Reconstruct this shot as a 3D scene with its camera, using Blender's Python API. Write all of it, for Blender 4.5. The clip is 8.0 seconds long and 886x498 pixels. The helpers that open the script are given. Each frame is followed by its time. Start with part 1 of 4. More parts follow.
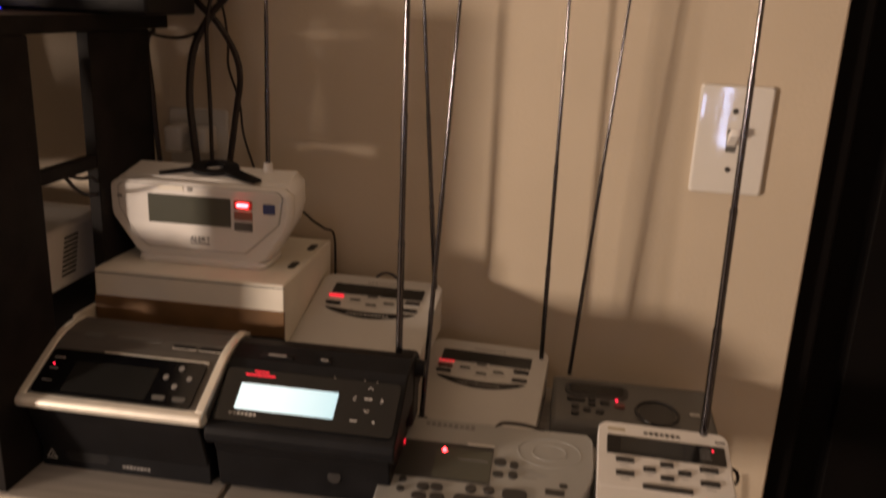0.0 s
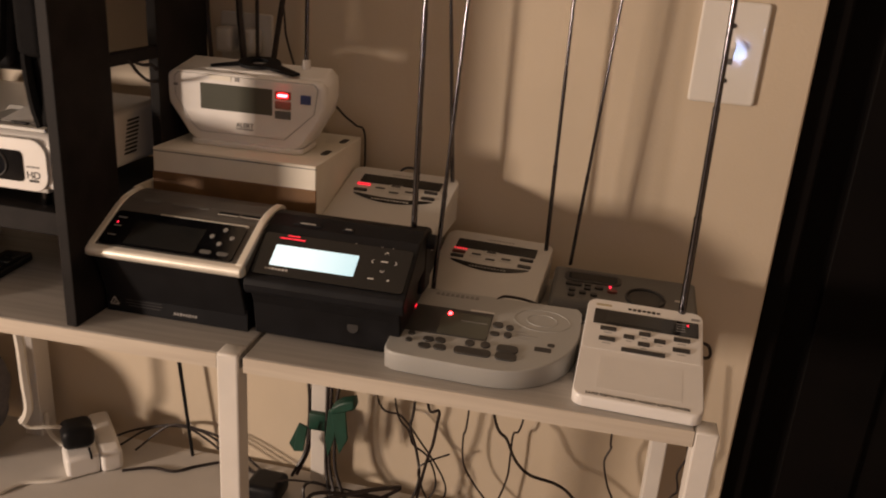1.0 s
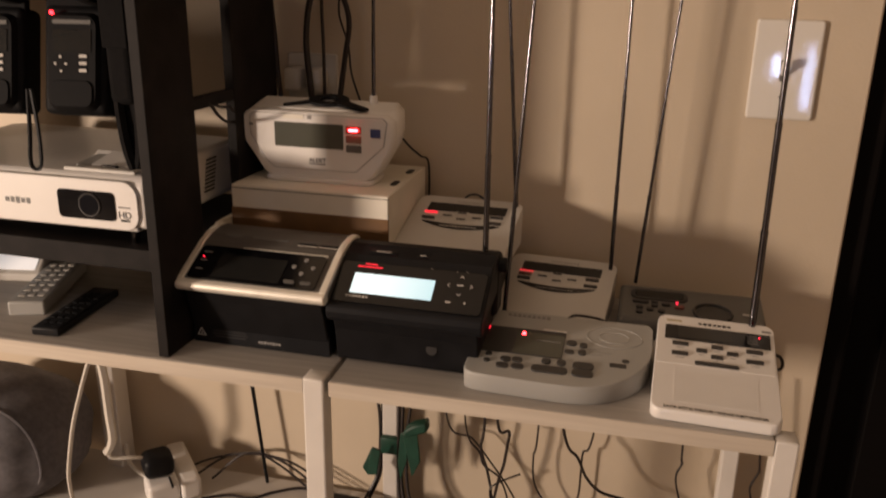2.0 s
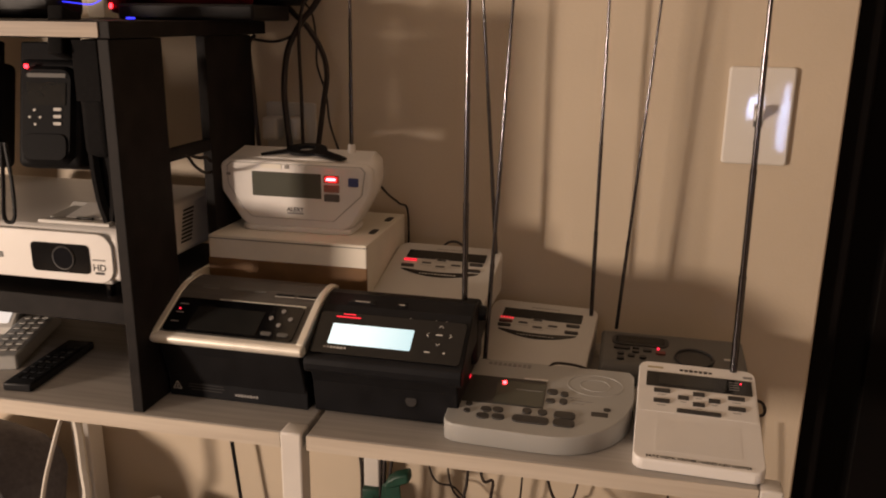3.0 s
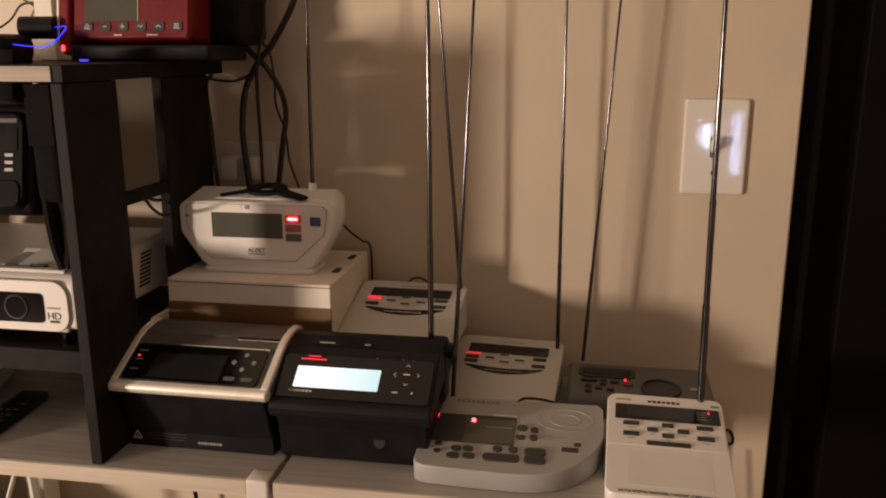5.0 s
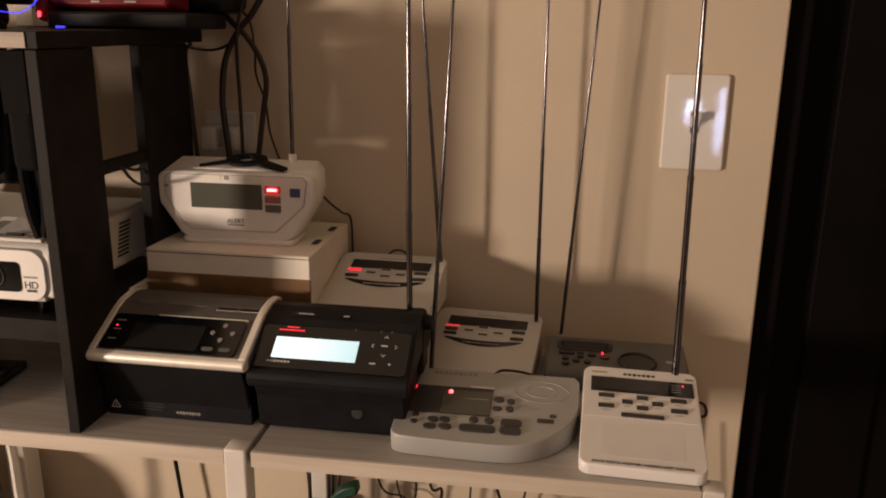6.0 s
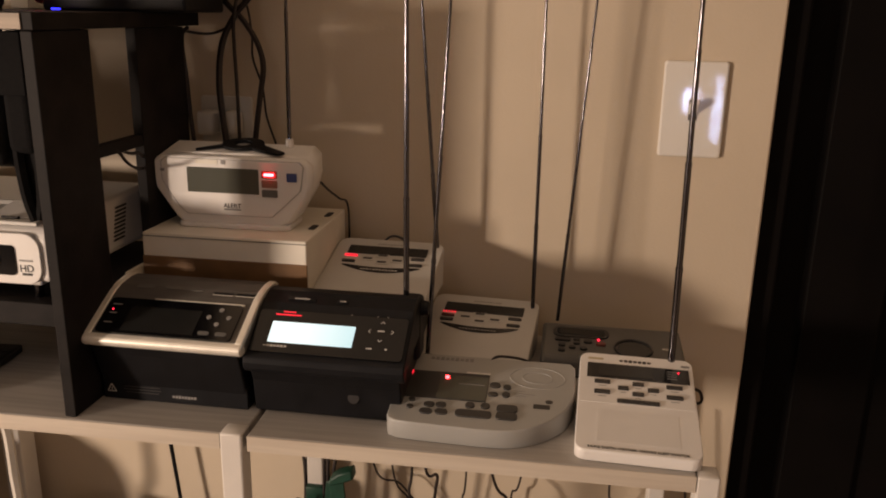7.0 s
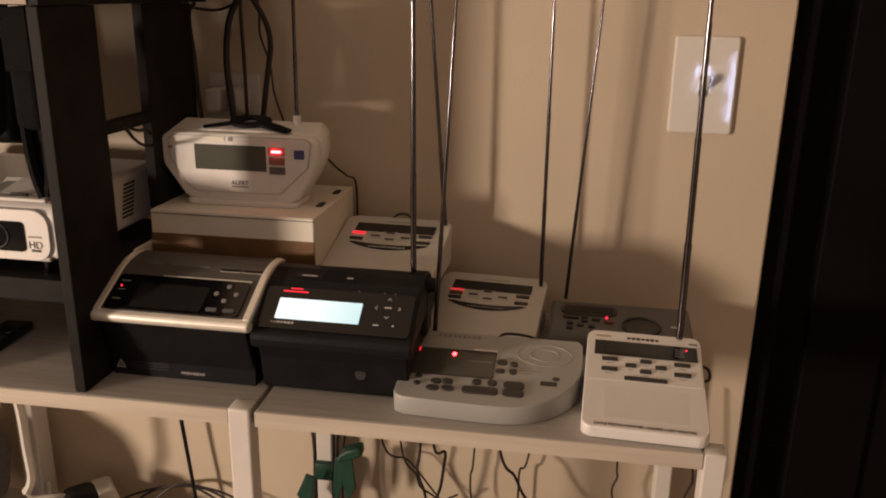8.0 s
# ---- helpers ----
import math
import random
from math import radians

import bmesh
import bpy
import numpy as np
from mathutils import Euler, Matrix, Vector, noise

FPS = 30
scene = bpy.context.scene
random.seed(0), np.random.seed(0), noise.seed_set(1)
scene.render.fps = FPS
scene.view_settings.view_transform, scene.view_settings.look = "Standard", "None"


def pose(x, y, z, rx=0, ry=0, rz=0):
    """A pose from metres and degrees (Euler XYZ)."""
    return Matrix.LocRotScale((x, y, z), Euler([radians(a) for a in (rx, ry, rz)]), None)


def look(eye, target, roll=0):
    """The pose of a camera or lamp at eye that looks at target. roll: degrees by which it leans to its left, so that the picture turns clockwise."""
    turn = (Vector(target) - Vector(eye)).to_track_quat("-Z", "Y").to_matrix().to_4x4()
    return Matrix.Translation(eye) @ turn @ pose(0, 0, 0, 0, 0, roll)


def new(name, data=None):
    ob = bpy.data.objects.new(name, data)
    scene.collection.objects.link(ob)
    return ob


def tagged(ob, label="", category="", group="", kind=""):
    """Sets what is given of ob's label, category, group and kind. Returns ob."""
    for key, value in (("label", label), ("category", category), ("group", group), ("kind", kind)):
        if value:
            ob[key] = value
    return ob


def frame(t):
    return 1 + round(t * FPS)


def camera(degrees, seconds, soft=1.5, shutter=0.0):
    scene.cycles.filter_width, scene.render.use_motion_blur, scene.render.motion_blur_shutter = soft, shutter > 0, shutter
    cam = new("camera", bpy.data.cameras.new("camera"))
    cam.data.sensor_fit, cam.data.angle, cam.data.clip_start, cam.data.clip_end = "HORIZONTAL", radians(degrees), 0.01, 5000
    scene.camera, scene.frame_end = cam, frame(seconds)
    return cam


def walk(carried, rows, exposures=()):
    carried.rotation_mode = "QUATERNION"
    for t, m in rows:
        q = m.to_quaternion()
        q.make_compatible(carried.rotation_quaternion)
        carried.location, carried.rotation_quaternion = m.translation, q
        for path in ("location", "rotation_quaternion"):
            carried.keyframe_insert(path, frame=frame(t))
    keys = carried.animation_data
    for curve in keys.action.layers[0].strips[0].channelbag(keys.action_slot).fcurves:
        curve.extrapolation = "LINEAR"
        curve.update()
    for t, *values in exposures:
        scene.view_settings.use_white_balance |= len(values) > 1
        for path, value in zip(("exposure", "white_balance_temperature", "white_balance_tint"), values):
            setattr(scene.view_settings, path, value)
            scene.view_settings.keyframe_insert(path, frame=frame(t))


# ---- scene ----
cam = camera(56.6, 8.0, soft=1.9, shutter=0.5)
PATH = [
    (0, (0.054, 0.316, 1.051), (-0.238, 2.209, 0.475), 2.6),
    (0.2, (0.059, 0.302, 1.049), (-0.229, 2.177, 0.416), 2.3),
    (0.5, (0.069, 0.249, 1.031), (-0.269, 2.113, 0.392), 2.5),
    (0.8, (0.104, 0.233, 1.027), (-0.26, 2.074, 0.337), 3.0),
    (1, (0.109, 0.209, 1.019), (-0.274, 2.046, 0.327), 4.1),
    (1.2, (0.108, 0.205, 1.022), (-0.297, 2.034, 0.321), 3.7),
    (1.5, (0.09, 0.179, 1.018), (-0.359, 2.004, 0.333), 2.2),
    (2, (0.08, 0.171, 1.024), (-0.398, 2.007, 0.391), 1.1),
    (2.2, (0.085, 0.169, 1.027), (-0.413, 2.013, 0.434), 1.2),
    (3.5, (0.085, 0.185, 1.035), (-0.33, 2.071, 0.513), 0.0),
    (4, (0.078, 0.182, 1.04), (-0.327, 2.081, 0.562), -0.6),
    (4.5, (0.076, 0.186, 1.039), (-0.308, 2.096, 0.586), -0.5),
    (6, (0.087, 0.185, 1.037), (-0.239, 2.085, 0.507), 0.7),
    (6.5, (0.087, 0.186, 1.037), (-0.233, 2.084, 0.493), 0.9),
    (7, (0.086, 0.185, 1.033), (-0.229, 2.08, 0.478), 1.1),
    (7.5, (0.088, 0.186, 1.031), (-0.228, 2.077, 0.459), 1.2),
    (8, (0.091, 0.187, 1.028), (-0.25, 2.064, 0.429), 0.9),
]
walk(cam, [(t, look(eye, target, roll)) for t, eye, target, roll in PATH])

# ---- world and light ----
world = bpy.data.worlds.new("night")
world.use_nodes = True
world.node_tree.nodes["Background"].inputs[0].default_value = (0.02, 0.022, 0.03, 1)
world.node_tree.nodes["Background"].inputs[1].default_value = 0.2
scene.world = world


def area_lamp(name, eye, target, size, size_y, watts, colour):
    data = bpy.data.lights.new(name, "AREA")
    data.shape, data.size, data.size_y, data.energy, data.color = "RECTANGLE", size, size_y, watts, colour
    ob = new(name, data)
    ob.matrix_world = look(eye, target)
    return ob


area_lamp("lamp_light", (-2.34, -1.00, 0.865), (-0.1, 1.1, 0.75), 0.28, 0.28, 77, (1.0, 0.77, 0.605))
# weak fill from above, added to lift the shadows; no such lamp is known
area_lamp("added_fill", (-0.6, -0.9, 2.3), (-0.2, 1.0, 0.6), 0.5, 0.5, 1.2, (0.85, 0.87, 0.95))
scene.view_settings.exposure = 0.0


# ---- materials ----
def mat(name, colour, rough=0.5, metal=0.0, spread=0.12, scale=40.0, bump=0.05, fine=400.0, coat=0.0, gloss=0.5, vary=0.07):
    m = bpy.data.materials.new(name)
    m.use_nodes = True
    nt = m.node_tree
    b = nt.nodes["Principled BSDF"]
    tc = nt.nodes.new("ShaderNodeTexCoord")
    n1 = nt.nodes.new("ShaderNodeTexNoise")
    n1.inputs["Scale"].default_value, n1.inputs["Detail"].default_value = scale, 5
    n2 = nt.nodes.new("ShaderNodeTexNoise")
    n2.inputs["Scale"].default_value, n2.inputs["Detail"].default_value = fine, 3
    nt.links.new(tc.outputs["Object"], n1.inputs["Vector"])
    nt.links.new(tc.outputs["Object"], n2.inputs["Vector"])
    ramp = nt.nodes.new("ShaderNodeValToRGB")
    ramp.color_ramp.elements[0].position, ramp.color_ramp.elements[1].position = 0.3, 0.7
    ramp.color_ramp.elements[0].color = (*[c * (1 - spread) for c in colour], 1)
    ramp.color_ramp.elements[1].color = (*[min(1, c * (1 + spread)) for c in colour], 1)
    nt.links.new(n1.outputs["Fac"], ramp.inputs["Fac"])
    nt.links.new(ramp.outputs["Color"], b.inputs["Base Color"])
    r = nt.nodes.new("ShaderNodeMapRange")
    r.inputs["To Min"].default_value, r.inputs["To Max"].default_value = max(0.02, rough - vary), min(1, rough + vary)
    nt.links.new(n1.outputs["Fac"], r.inputs["Value"])
    nt.links.new(r.outputs["Result"], b.inputs["Roughness"])
    b.inputs["Metallic"].default_value = metal
    b.inputs["Coat Weight"].default_value = coat
    b.inputs["Specular IOR Level"].default_value = gloss
    if bump:
        bp = nt.nodes.new("ShaderNodeBump")
        bp.inputs["Strength"].default_value, bp.inputs["Distance"].default_value = bump, 0.002
        nt.links.new(n2.outputs["Fac"], bp.inputs["Height"])
        nt.links.new(bp.outputs["Normal"], b.inputs["Normal"])
    return m


def glow(name, colour, strength, base=(0.02, 0.02, 0.02)):
    m = bpy.data.materials.new(name)
    m.use_nodes = True
    b = m.node_tree.nodes["Principled BSDF"]
    b.inputs["Base Color"].default_value = (*base, 1)
    b.inputs["Roughness"].default_value = 0.25
    b.inputs["Emission Color"].default_value = (*colour, 1)
    b.inputs["Emission Strength"].default_value = strength
    return m


def wood_mat(name, colour, dark, along="X", rough=0.55):
    m = mat(name, colour, rough, spread=0.06, scale=14, bump=0.04, fine=300)
    nt = m.node_tree
    b = nt.nodes["Principled BSDF"]
    tc = nt.nodes.new("ShaderNodeTexCoord")
    mp = nt.nodes.new("ShaderNodeMapping")
    mp.inputs["Scale"].default_value = (6, 150, 150) if along == "X" else (150, 150, 6)
    w = nt.nodes.new("ShaderNodeTexNoise")
    w.inputs["Scale"].default_value, w.inputs["Detail"].default_value = 1.0, 6
    nt.links.new(tc.outputs["Object"], mp.inputs["Vector"])
    nt.links.new(mp.outputs["Vector"], w.inputs["Vector"])
    ramp = nt.nodes.new("ShaderNodeValToRGB")
    ramp.color_ramp.elements[0].position, ramp.color_ramp.elements[1].position = 0.32, 0.62
    ramp.color_ramp.elements[0].color, ramp.color_ramp.elements[1].color = (*dark, 1), (*colour, 1)
    nt.links.new(w.outputs["Fac"], ramp.inputs["Fac"])
    nt.links.new(ramp.outputs["Color"], b.inputs["Base Color"])
    return m


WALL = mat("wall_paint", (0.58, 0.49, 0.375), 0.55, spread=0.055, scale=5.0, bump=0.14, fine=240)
# for the unseen walls: wall colour darkened so that less light bounces back
DIM_WALL = mat("dim_wall_paint", (0.37, 0.30, 0.225), 0.6, spread=0.055, scale=5.0, bump=0.14, fine=240)
CEIL = mat("ceiling_paint", (0.66, 0.62, 0.55), 0.8, spread=0.03, scale=3)
CARPET = mat("carpet", (0.22, 0.185, 0.15), 0.95, spread=0.25, scale=90, bump=0.4, fine=700)
PALE_WOOD = wood_mat("pale_wood", (0.45, 0.425, 0.395), (0.36, 0.335, 0.31))
LOWER = mat("pale_lower_board", (0.54, 0.505, 0.465), 0.6, spread=0.06, scale=9, bump=0.05, fine=300)
LEG_WHITE = mat("white_leg", (0.70, 0.665, 0.62), 0.45, spread=0.05, scale=20)
BLACK_WOOD = mat("black_wood", (0.0145, 0.0126, 0.0122), 0.6, spread=0.4, scale=30, bump=0.08, fine=220, gloss=0.12)
RAW_EDGE = wood_mat("raw_board_edge", (0.34, 0.27, 0.20), (0.24, 0.19, 0.14))
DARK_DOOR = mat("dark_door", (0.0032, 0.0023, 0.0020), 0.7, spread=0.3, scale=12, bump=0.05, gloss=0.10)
WHITE = mat("white_plastic", (0.80, 0.775, 0.745), 0.38, spread=0.03, scale=18, bump=0.02, fine=900)
WHITE2 = mat("white_panel_plastic", (0.77, 0.745, 0.715), 0.42, spread=0.03, scale=18, bump=0.02, fine=900)
CREAM = mat("cream_plastic", (0.575, 0.555, 0.52), 0.42, spread=0.04, scale=18, bump=0.03, fine=800)
GREYWHITE = mat("grey_white_plastic", (0.38, 0.378, 0.362), 0.42, spread=0.04, scale=18, bump=0.03, fine=800)
GREY = mat("grey_plastic", (0.12, 0.117, 0.11), 0.45, spread=0.08, scale=25, bump=0.04)
MIDGREY = mat("button_grey", (0.038, 0.036, 0.035), 0.45, spread=0.08, scale=60)
BLACK = mat("black_plastic", (0.0085, 0.0085, 0.0098), 0.45, spread=0.25, scale=40, bump=0.05, fine=900, gloss=0.18)
SATIN = mat("satin_black_plastic", (0.0095, 0.0098, 0.0115), 0.45, spread=0.2, scale=40, bump=0.05, fine=900, gloss=0.17)
GLOSS = mat("gloss_black", (0.004, 0.004, 0.005), 0.14, spread=0.1, scale=20, bump=0)
DARKBTN = mat("dark_button", (0.03, 0.028, 0.028), 0.4, spread=0.1, scale=90)
SILVER = mat("silver_paint", (0.93, 0.89, 0.80), 0.44, 0.45, spread=0.05, scale=60, bump=0.03, fine=1500)
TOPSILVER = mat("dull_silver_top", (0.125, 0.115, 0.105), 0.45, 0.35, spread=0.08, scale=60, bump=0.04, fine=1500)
CHROME = mat("antenna_chrome", (0.125, 0.12, 0.13), 0.17, 1.0, spread=0.10, scale=60, bump=0, vary=0.02)
SWITCH = mat("switch_plastic", (0.74, 0.71, 0.66), 0.05, spread=0.02, scale=18, bump=0.028, fine=70, gloss=0.8, vary=0.015)
LCD = mat("lcd_grey", (0.085, 0.087, 0.07), 0.22, spread=0.05, scale=15, bump=0)
LCD_DARK = mat("lcd_dark", (0.015, 0.015, 0.0145), 0.22, spread=0.05, scale=15, bump=0)
INK = mat("dark_ink", (0.03, 0.028, 0.026), 0.6, spread=0.1, bump=0)
PALE_INK = mat("pale_ink", (0.55, 0.53, 0.50), 0.6, spread=0.1, bump=0)
GREY_INK = mat("grey_ink", (0.25, 0.24, 0.23), 0.6, spread=0.1, bump=0)
CARD = mat("white_card", (0.78, 0.74, 0.65), 0.7, spread=0.05, scale=22, bump=0.06)
CABLE = mat("black_cable", (0.017, 0.010, 0.009), 0.45, spread=0.1, bump=0)
CABLE_WHITE = mat("white_cable", (0.62, 0.58, 0.52), 0.5, spread=0.05, bump=0)
RED = mat("red_plastic", (0.15, 0.006, 0.009), 0.42, spread=0.10, scale=30, bump=0.03, gloss=0.25)
DARK_RED = mat("dark_red_key", (0.022, 0.006, 0.006), 0.45, spread=0.1, bump=0)
MATT = mat("matt_black_plastic", (0.0070, 0.0070, 0.0078), 0.6, spread=0.2, scale=60, bump=0.06, fine=900, gloss=0.10)
CLOTH = mat("black_webbing", (0.0085, 0.0080, 0.0082), 0.95, spread=0.2, scale=200, bump=0.25, fine=1200, gloss=0.1)
EDGE_WOOD = wood_mat("pale_edge_band", (0.60, 0.53, 0.44), (0.52, 0.45, 0.37))
GREEN = mat("green_tape", (0.005, 0.046, 0.028), 0.5, spread=0.2, scale=80, bump=0.1)
FABRIC = mat("grey_fabric", (0.115, 0.108, 0.117), 0.95, spread=0.2, scale=120, bump=0.5, fine=900)
LENS = mat("lens_glass", (0.008, 0.009, 0.012), 0.05, spread=0.05, bump=0, coat=0.5)
BLUE = mat("blue_logo", (0.05, 0.07, 0.20), 0.5, spread=0.05, bump=0)
LED_RED = glow("red_led", (1.0, 0.02, 0.03), 9)
LED_DOT = glow("red_led_dot", (1.0, 0.02, 0.05), 2.6)
LED_SOFT = glow("red_led_soft", (1.0, 0.02, 0.04), 1.25)
LED_BLUE = glow("blue_led", (0.03, 0.03, 1.0), 2.6)
SCREEN = glow("lit_lcd", (0.72, 0.93, 1.0), 1.05, (0.2, 0.2, 0.2))
# the backlight is whiter at one end of the display and cooler at the other
tree = SCREEN.node_tree
where = tree.nodes.new("ShaderNodeTexCoord")
apart = tree.nodes.new("ShaderNodeSeparateXYZ")
fade = tree.nodes.new("ShaderNodeMapRange")
fade.inputs["From Min"].default_value, fade.inputs["From Max"].default_value = -0.06, 0.03
tint = tree.nodes.new("ShaderNodeValToRGB")
tint.color_ramp.elements[0].color, tint.color_ramp.elements[1].color = (0.86, 0.97, 0.96, 1), (0.50, 0.74, 0.78, 1)
tint.color_ramp.elements[0].position = 0.35
tree.links.new(where.outputs["Object"], apart.inputs["Vector"])
tree.links.new(apart.outputs["X"], fade.inputs["Value"])
tree.links.new(fade.outputs["Result"], tint.inputs["Fac"])
tree.links.new(tint.outputs["Color"], tree.nodes["Principled BSDF"].inputs["Emission Color"])


# ---- builders ----
def part(name, bm, material, parent, label=""):
    for e in bm.edges:
        if len(e.link_faces) == 2 and e.calc_face_angle(0) > 0.9:
            e.smooth = False
    me = bpy.data.meshes.new(name)
    bm.to_mesh(me)
    bm.free()
    me.materials.append(material)
    ob = new(name, me)
    ob.parent = parent
    sizes = sorted(p.area for p in me.polygons)
    limit = 30 * sizes[len(sizes) // 2]
    for p in me.polygons:
        p.use_smooth = len(sizes) > 20 and len(p.vertices) < 5 and p.area < limit
    if label:
        ob["label"] = label
    return ob


def thing(name, place, turn, label, category, group="", kind=""):
    ob = new(name)
    ob.empty_display_size = 0.02
    ob.matrix_world = pose(*place, 0, 0, turn)
    return tagged(ob, label, category, group, kind)


def single(name, bm, material, label, category, group="", kind="", at=None):
    ob = part(name, bm, material, None)
    if at is not None:
        ob.matrix_world = at
    return tagged(ob, label, category, group, kind)


def box(x0, x1, y0, y1, z0, z1, bevel=0.0, segments=2, bm=None):
    own = bmesh.new()
    bmesh.ops.create_cube(own, size=1)
    for v in own.verts:
        v.co = Vector((x0 + (v.co.x + 0.5) * (x1 - x0), y0 + (v.co.y + 0.5) * (y1 - y0), z0 + (v.co.z + 0.5) * (z1 - z0)))
    if bevel:
        bmesh.ops.bevel(own, geom=own.edges[:], offset=bevel, segments=segments, affect="EDGES", profile=0.5)
    return join(bm, own)


def join(bm, other):
    if bm is None:
        return other
    me = bpy.data.meshes.new("tmp")
    other.to_mesh(me)
    other.free()
    bm.from_mesh(me)
    bpy.data.meshes.remove(me)
    return bm


def prism(points, axis, a, b, bevel=0.0, segments=2, bm=None):
    """Extrudes a closed outline along x (points are y, z), y (x, z) or z (x, y)."""
    own = bmesh.new()

    def at(p, d):
        return {"x": (d, p[0], p[1]), "y": (p[0], d, p[1]), "z": (p[0], p[1], d)}[axis]
    lo = [own.verts.new(at(p, a)) for p in points]
    hi = [own.verts.new(at(p, b)) for p in points]
    n = len(points)
    own.faces.new(lo)
    own.faces.new(hi[::-1])
    for i in range(n):
        own.faces.new((lo[i], hi[i], hi[(i + 1) % n], lo[(i + 1) % n]))
    bmesh.ops.recalc_face_normals(own, faces=own.faces[:])
    if bevel:
        sharp = [e for e in own.edges if e.calc_face_angle(0) > 0.6]
        bmesh.ops.bevel(own, geom=sharp, offset=bevel, segments=segments, affect="EDGES", profile=0.5)
    return join(bm, own)


def rounded(w, h, r, n=5, cx=0.0, cy=0.0):
    pts = []
    for sx, sy, a0 in ((1, 1, 0), (-1, 1, 90), (-1, -1, 180), (1, -1, 270)):
        for i in range(n + 1):
            a = radians(a0 + 90 * i / n)
            pts.append((cx + sx * (w / 2 - r) + r * math.cos(a), cy + sy * (h / 2 - r) + r * math.sin(a)))
    return pts


def plate(u, v, w, h, r=0.001, depth=0.0012, m=None, base=0.0, bm=None, bevel=0.0):
    """A thin rounded pad on a face: centre u, v, size w, h, proud by depth."""
    r = min(r, w * 0.49, h * 0.49)
    own = prism(rounded(w, h, r, 4, u, v), "z", base - 0.001, base + depth, bevel)
    if m is not None:
        own.transform(m)
    return join(bm, own)


def face(x, y, z, slope):
    """A face whose v runs up a slope away from the viewer, u to the right, w outwards."""
    return Matrix.Translation((x, y, z)) @ Matrix.Rotation(radians(slope), 4, "X")


def rod(p, q, r0, r1, n=10, bm=None, caps=True):
    own = bmesh.new()
    p, q = Vector(p), Vector(q)
    d = q - p
    bmesh.ops.create_cone(own, cap_ends=caps, segments=n, radius1=r0, radius2=r1, depth=d.length)
    own.transform(Matrix.Translation((p + q) / 2) @ d.to_track_quat("Z", "Y").to_matrix().to_4x4())
    return join(bm, own)


def tube(points, r, n=6, steps=8, bm=None):
    """A cable swept along a smooth line through the points."""
    pts = [Vector(p) for p in points]
    ext = [2 * pts[0] - pts[1]] + pts + [2 * pts[-1] - pts[-2]]
    line = []
    for i in range(1, len(ext) - 2):
        p0, p1, p2, p3 = ext[i - 1:i + 3]
        for k in range(steps):
            t = k / steps
            line.append(0.5 * (2 * p1 + (p2 - p0) * t + (2 * p0 - 5 * p1 + 4 * p2 - p3) * t * t + (3 * p1 - p0 - 3 * p2 + p3) * t ** 3))
    line.append(pts[-1])
    own = bmesh.new()
    rings = []
    d = (line[1] - line[0]).normalized()
    side = d.orthogonal().normalized()
    for i, p in enumerate(line):
        d = (line[min(i + 1, len(line) - 1)] - line[max(i - 1, 0)]).normalized()
        side = (side - d * side.dot(d)).normalized()
        s, t = side, d.cross(side)
        rings.append([own.verts.new(p + r * (math.cos(2 * math.pi * k / n) * s + math.sin(2 * math.pi * k / n) * t)) for k in range(n)])
    for a, b in zip(rings, rings[1:]):
        for k in range(n):
            own.faces.new((a[k], a[(k + 1) % n], b[(k + 1) % n], b[k]))
    own.faces.new(rings[0][::-1])
    own.faces.new(rings[-1])
    bmesh.ops.recalc_face_normals(own, faces=own.faces[:])
    return join(bm, own)


def lettering(text, height, m, depth=0.0004, align="CENTER", stretch=1.0):
    data = bpy.data.curves.new("lettering", "FONT")
    data.body, data.size, data.align_x, data.align_y, data.extrude = text, height / 0.7, align, "CENTER", depth
    ob = bpy.data.objects.new("lettering", data)
    me = bpy.data.meshes.new_from_object(ob)
    bm = bmesh.new()
    bm.from_mesh(me)
    bm.transform(m @ Matrix.Diagonal((stretch, 1, 1, 1)))
    bpy.data.objects.remove(ob)
    bpy.data.curves.remove(data)
    bpy.data.meshes.remove(me)
    return bm


def word_bars(u, v, w, h, n, m, base=0.0):
    """A row of small bars in place of a name."""
    bm = None
    step = w / n
    for i in range(n):
        k = 0.72 + 0.28 * ((i * 7) % 3) / 2
        bm = plate(u - w / 2 + step * (i + 0.5), v, step * 0.72, h * k, h * 0.1, 0.0004, m, base, bm)
    return bm


# ---- setting ----
WALL_Y = 1.2
EDGE = 0.3062
single("wall_north", box(-2.6, EDGE, WALL_Y, WALL_Y + 0.12, 0, 2.45, 0.003), WALL, "beige painted wall with a slightly bumpy finish", "wall", kind="structure")
single("wall_north_over_door", box(EDGE, 1.5, WALL_Y + 0.004, WALL_Y + 0.12, 2.08, 2.45), WALL, "beige painted wall above a dark doorway", "wall", kind="structure")
# unseen side and back walls close the room, dark to keep shadows deep
single("wall_east", box(1.2, 1.32, -2.4, WALL_Y, 0, 2.45), DIM_WALL, "unseen side wall, darkened to cut bounced light", "wall", kind="structure")
single("wall_west", box(-2.72, -2.6, -2.4, WALL_Y + 0.12, 0, 2.45), DIM_WALL, "unseen side wall, darkened to cut bounced light", "wall", kind="structure")
single("wall_south", box(-2.72, 1.32, -2.52, -2.4, 0, 2.45), DIM_WALL, "unseen back wall, darkened to cut bounced light", "wall", kind="structure")
single("floor", box(-2.72, 1.32, -2.52, 2.6, -0.1, 0), CARPET, "brown short-pile carpet floor", "floor", kind="structure")
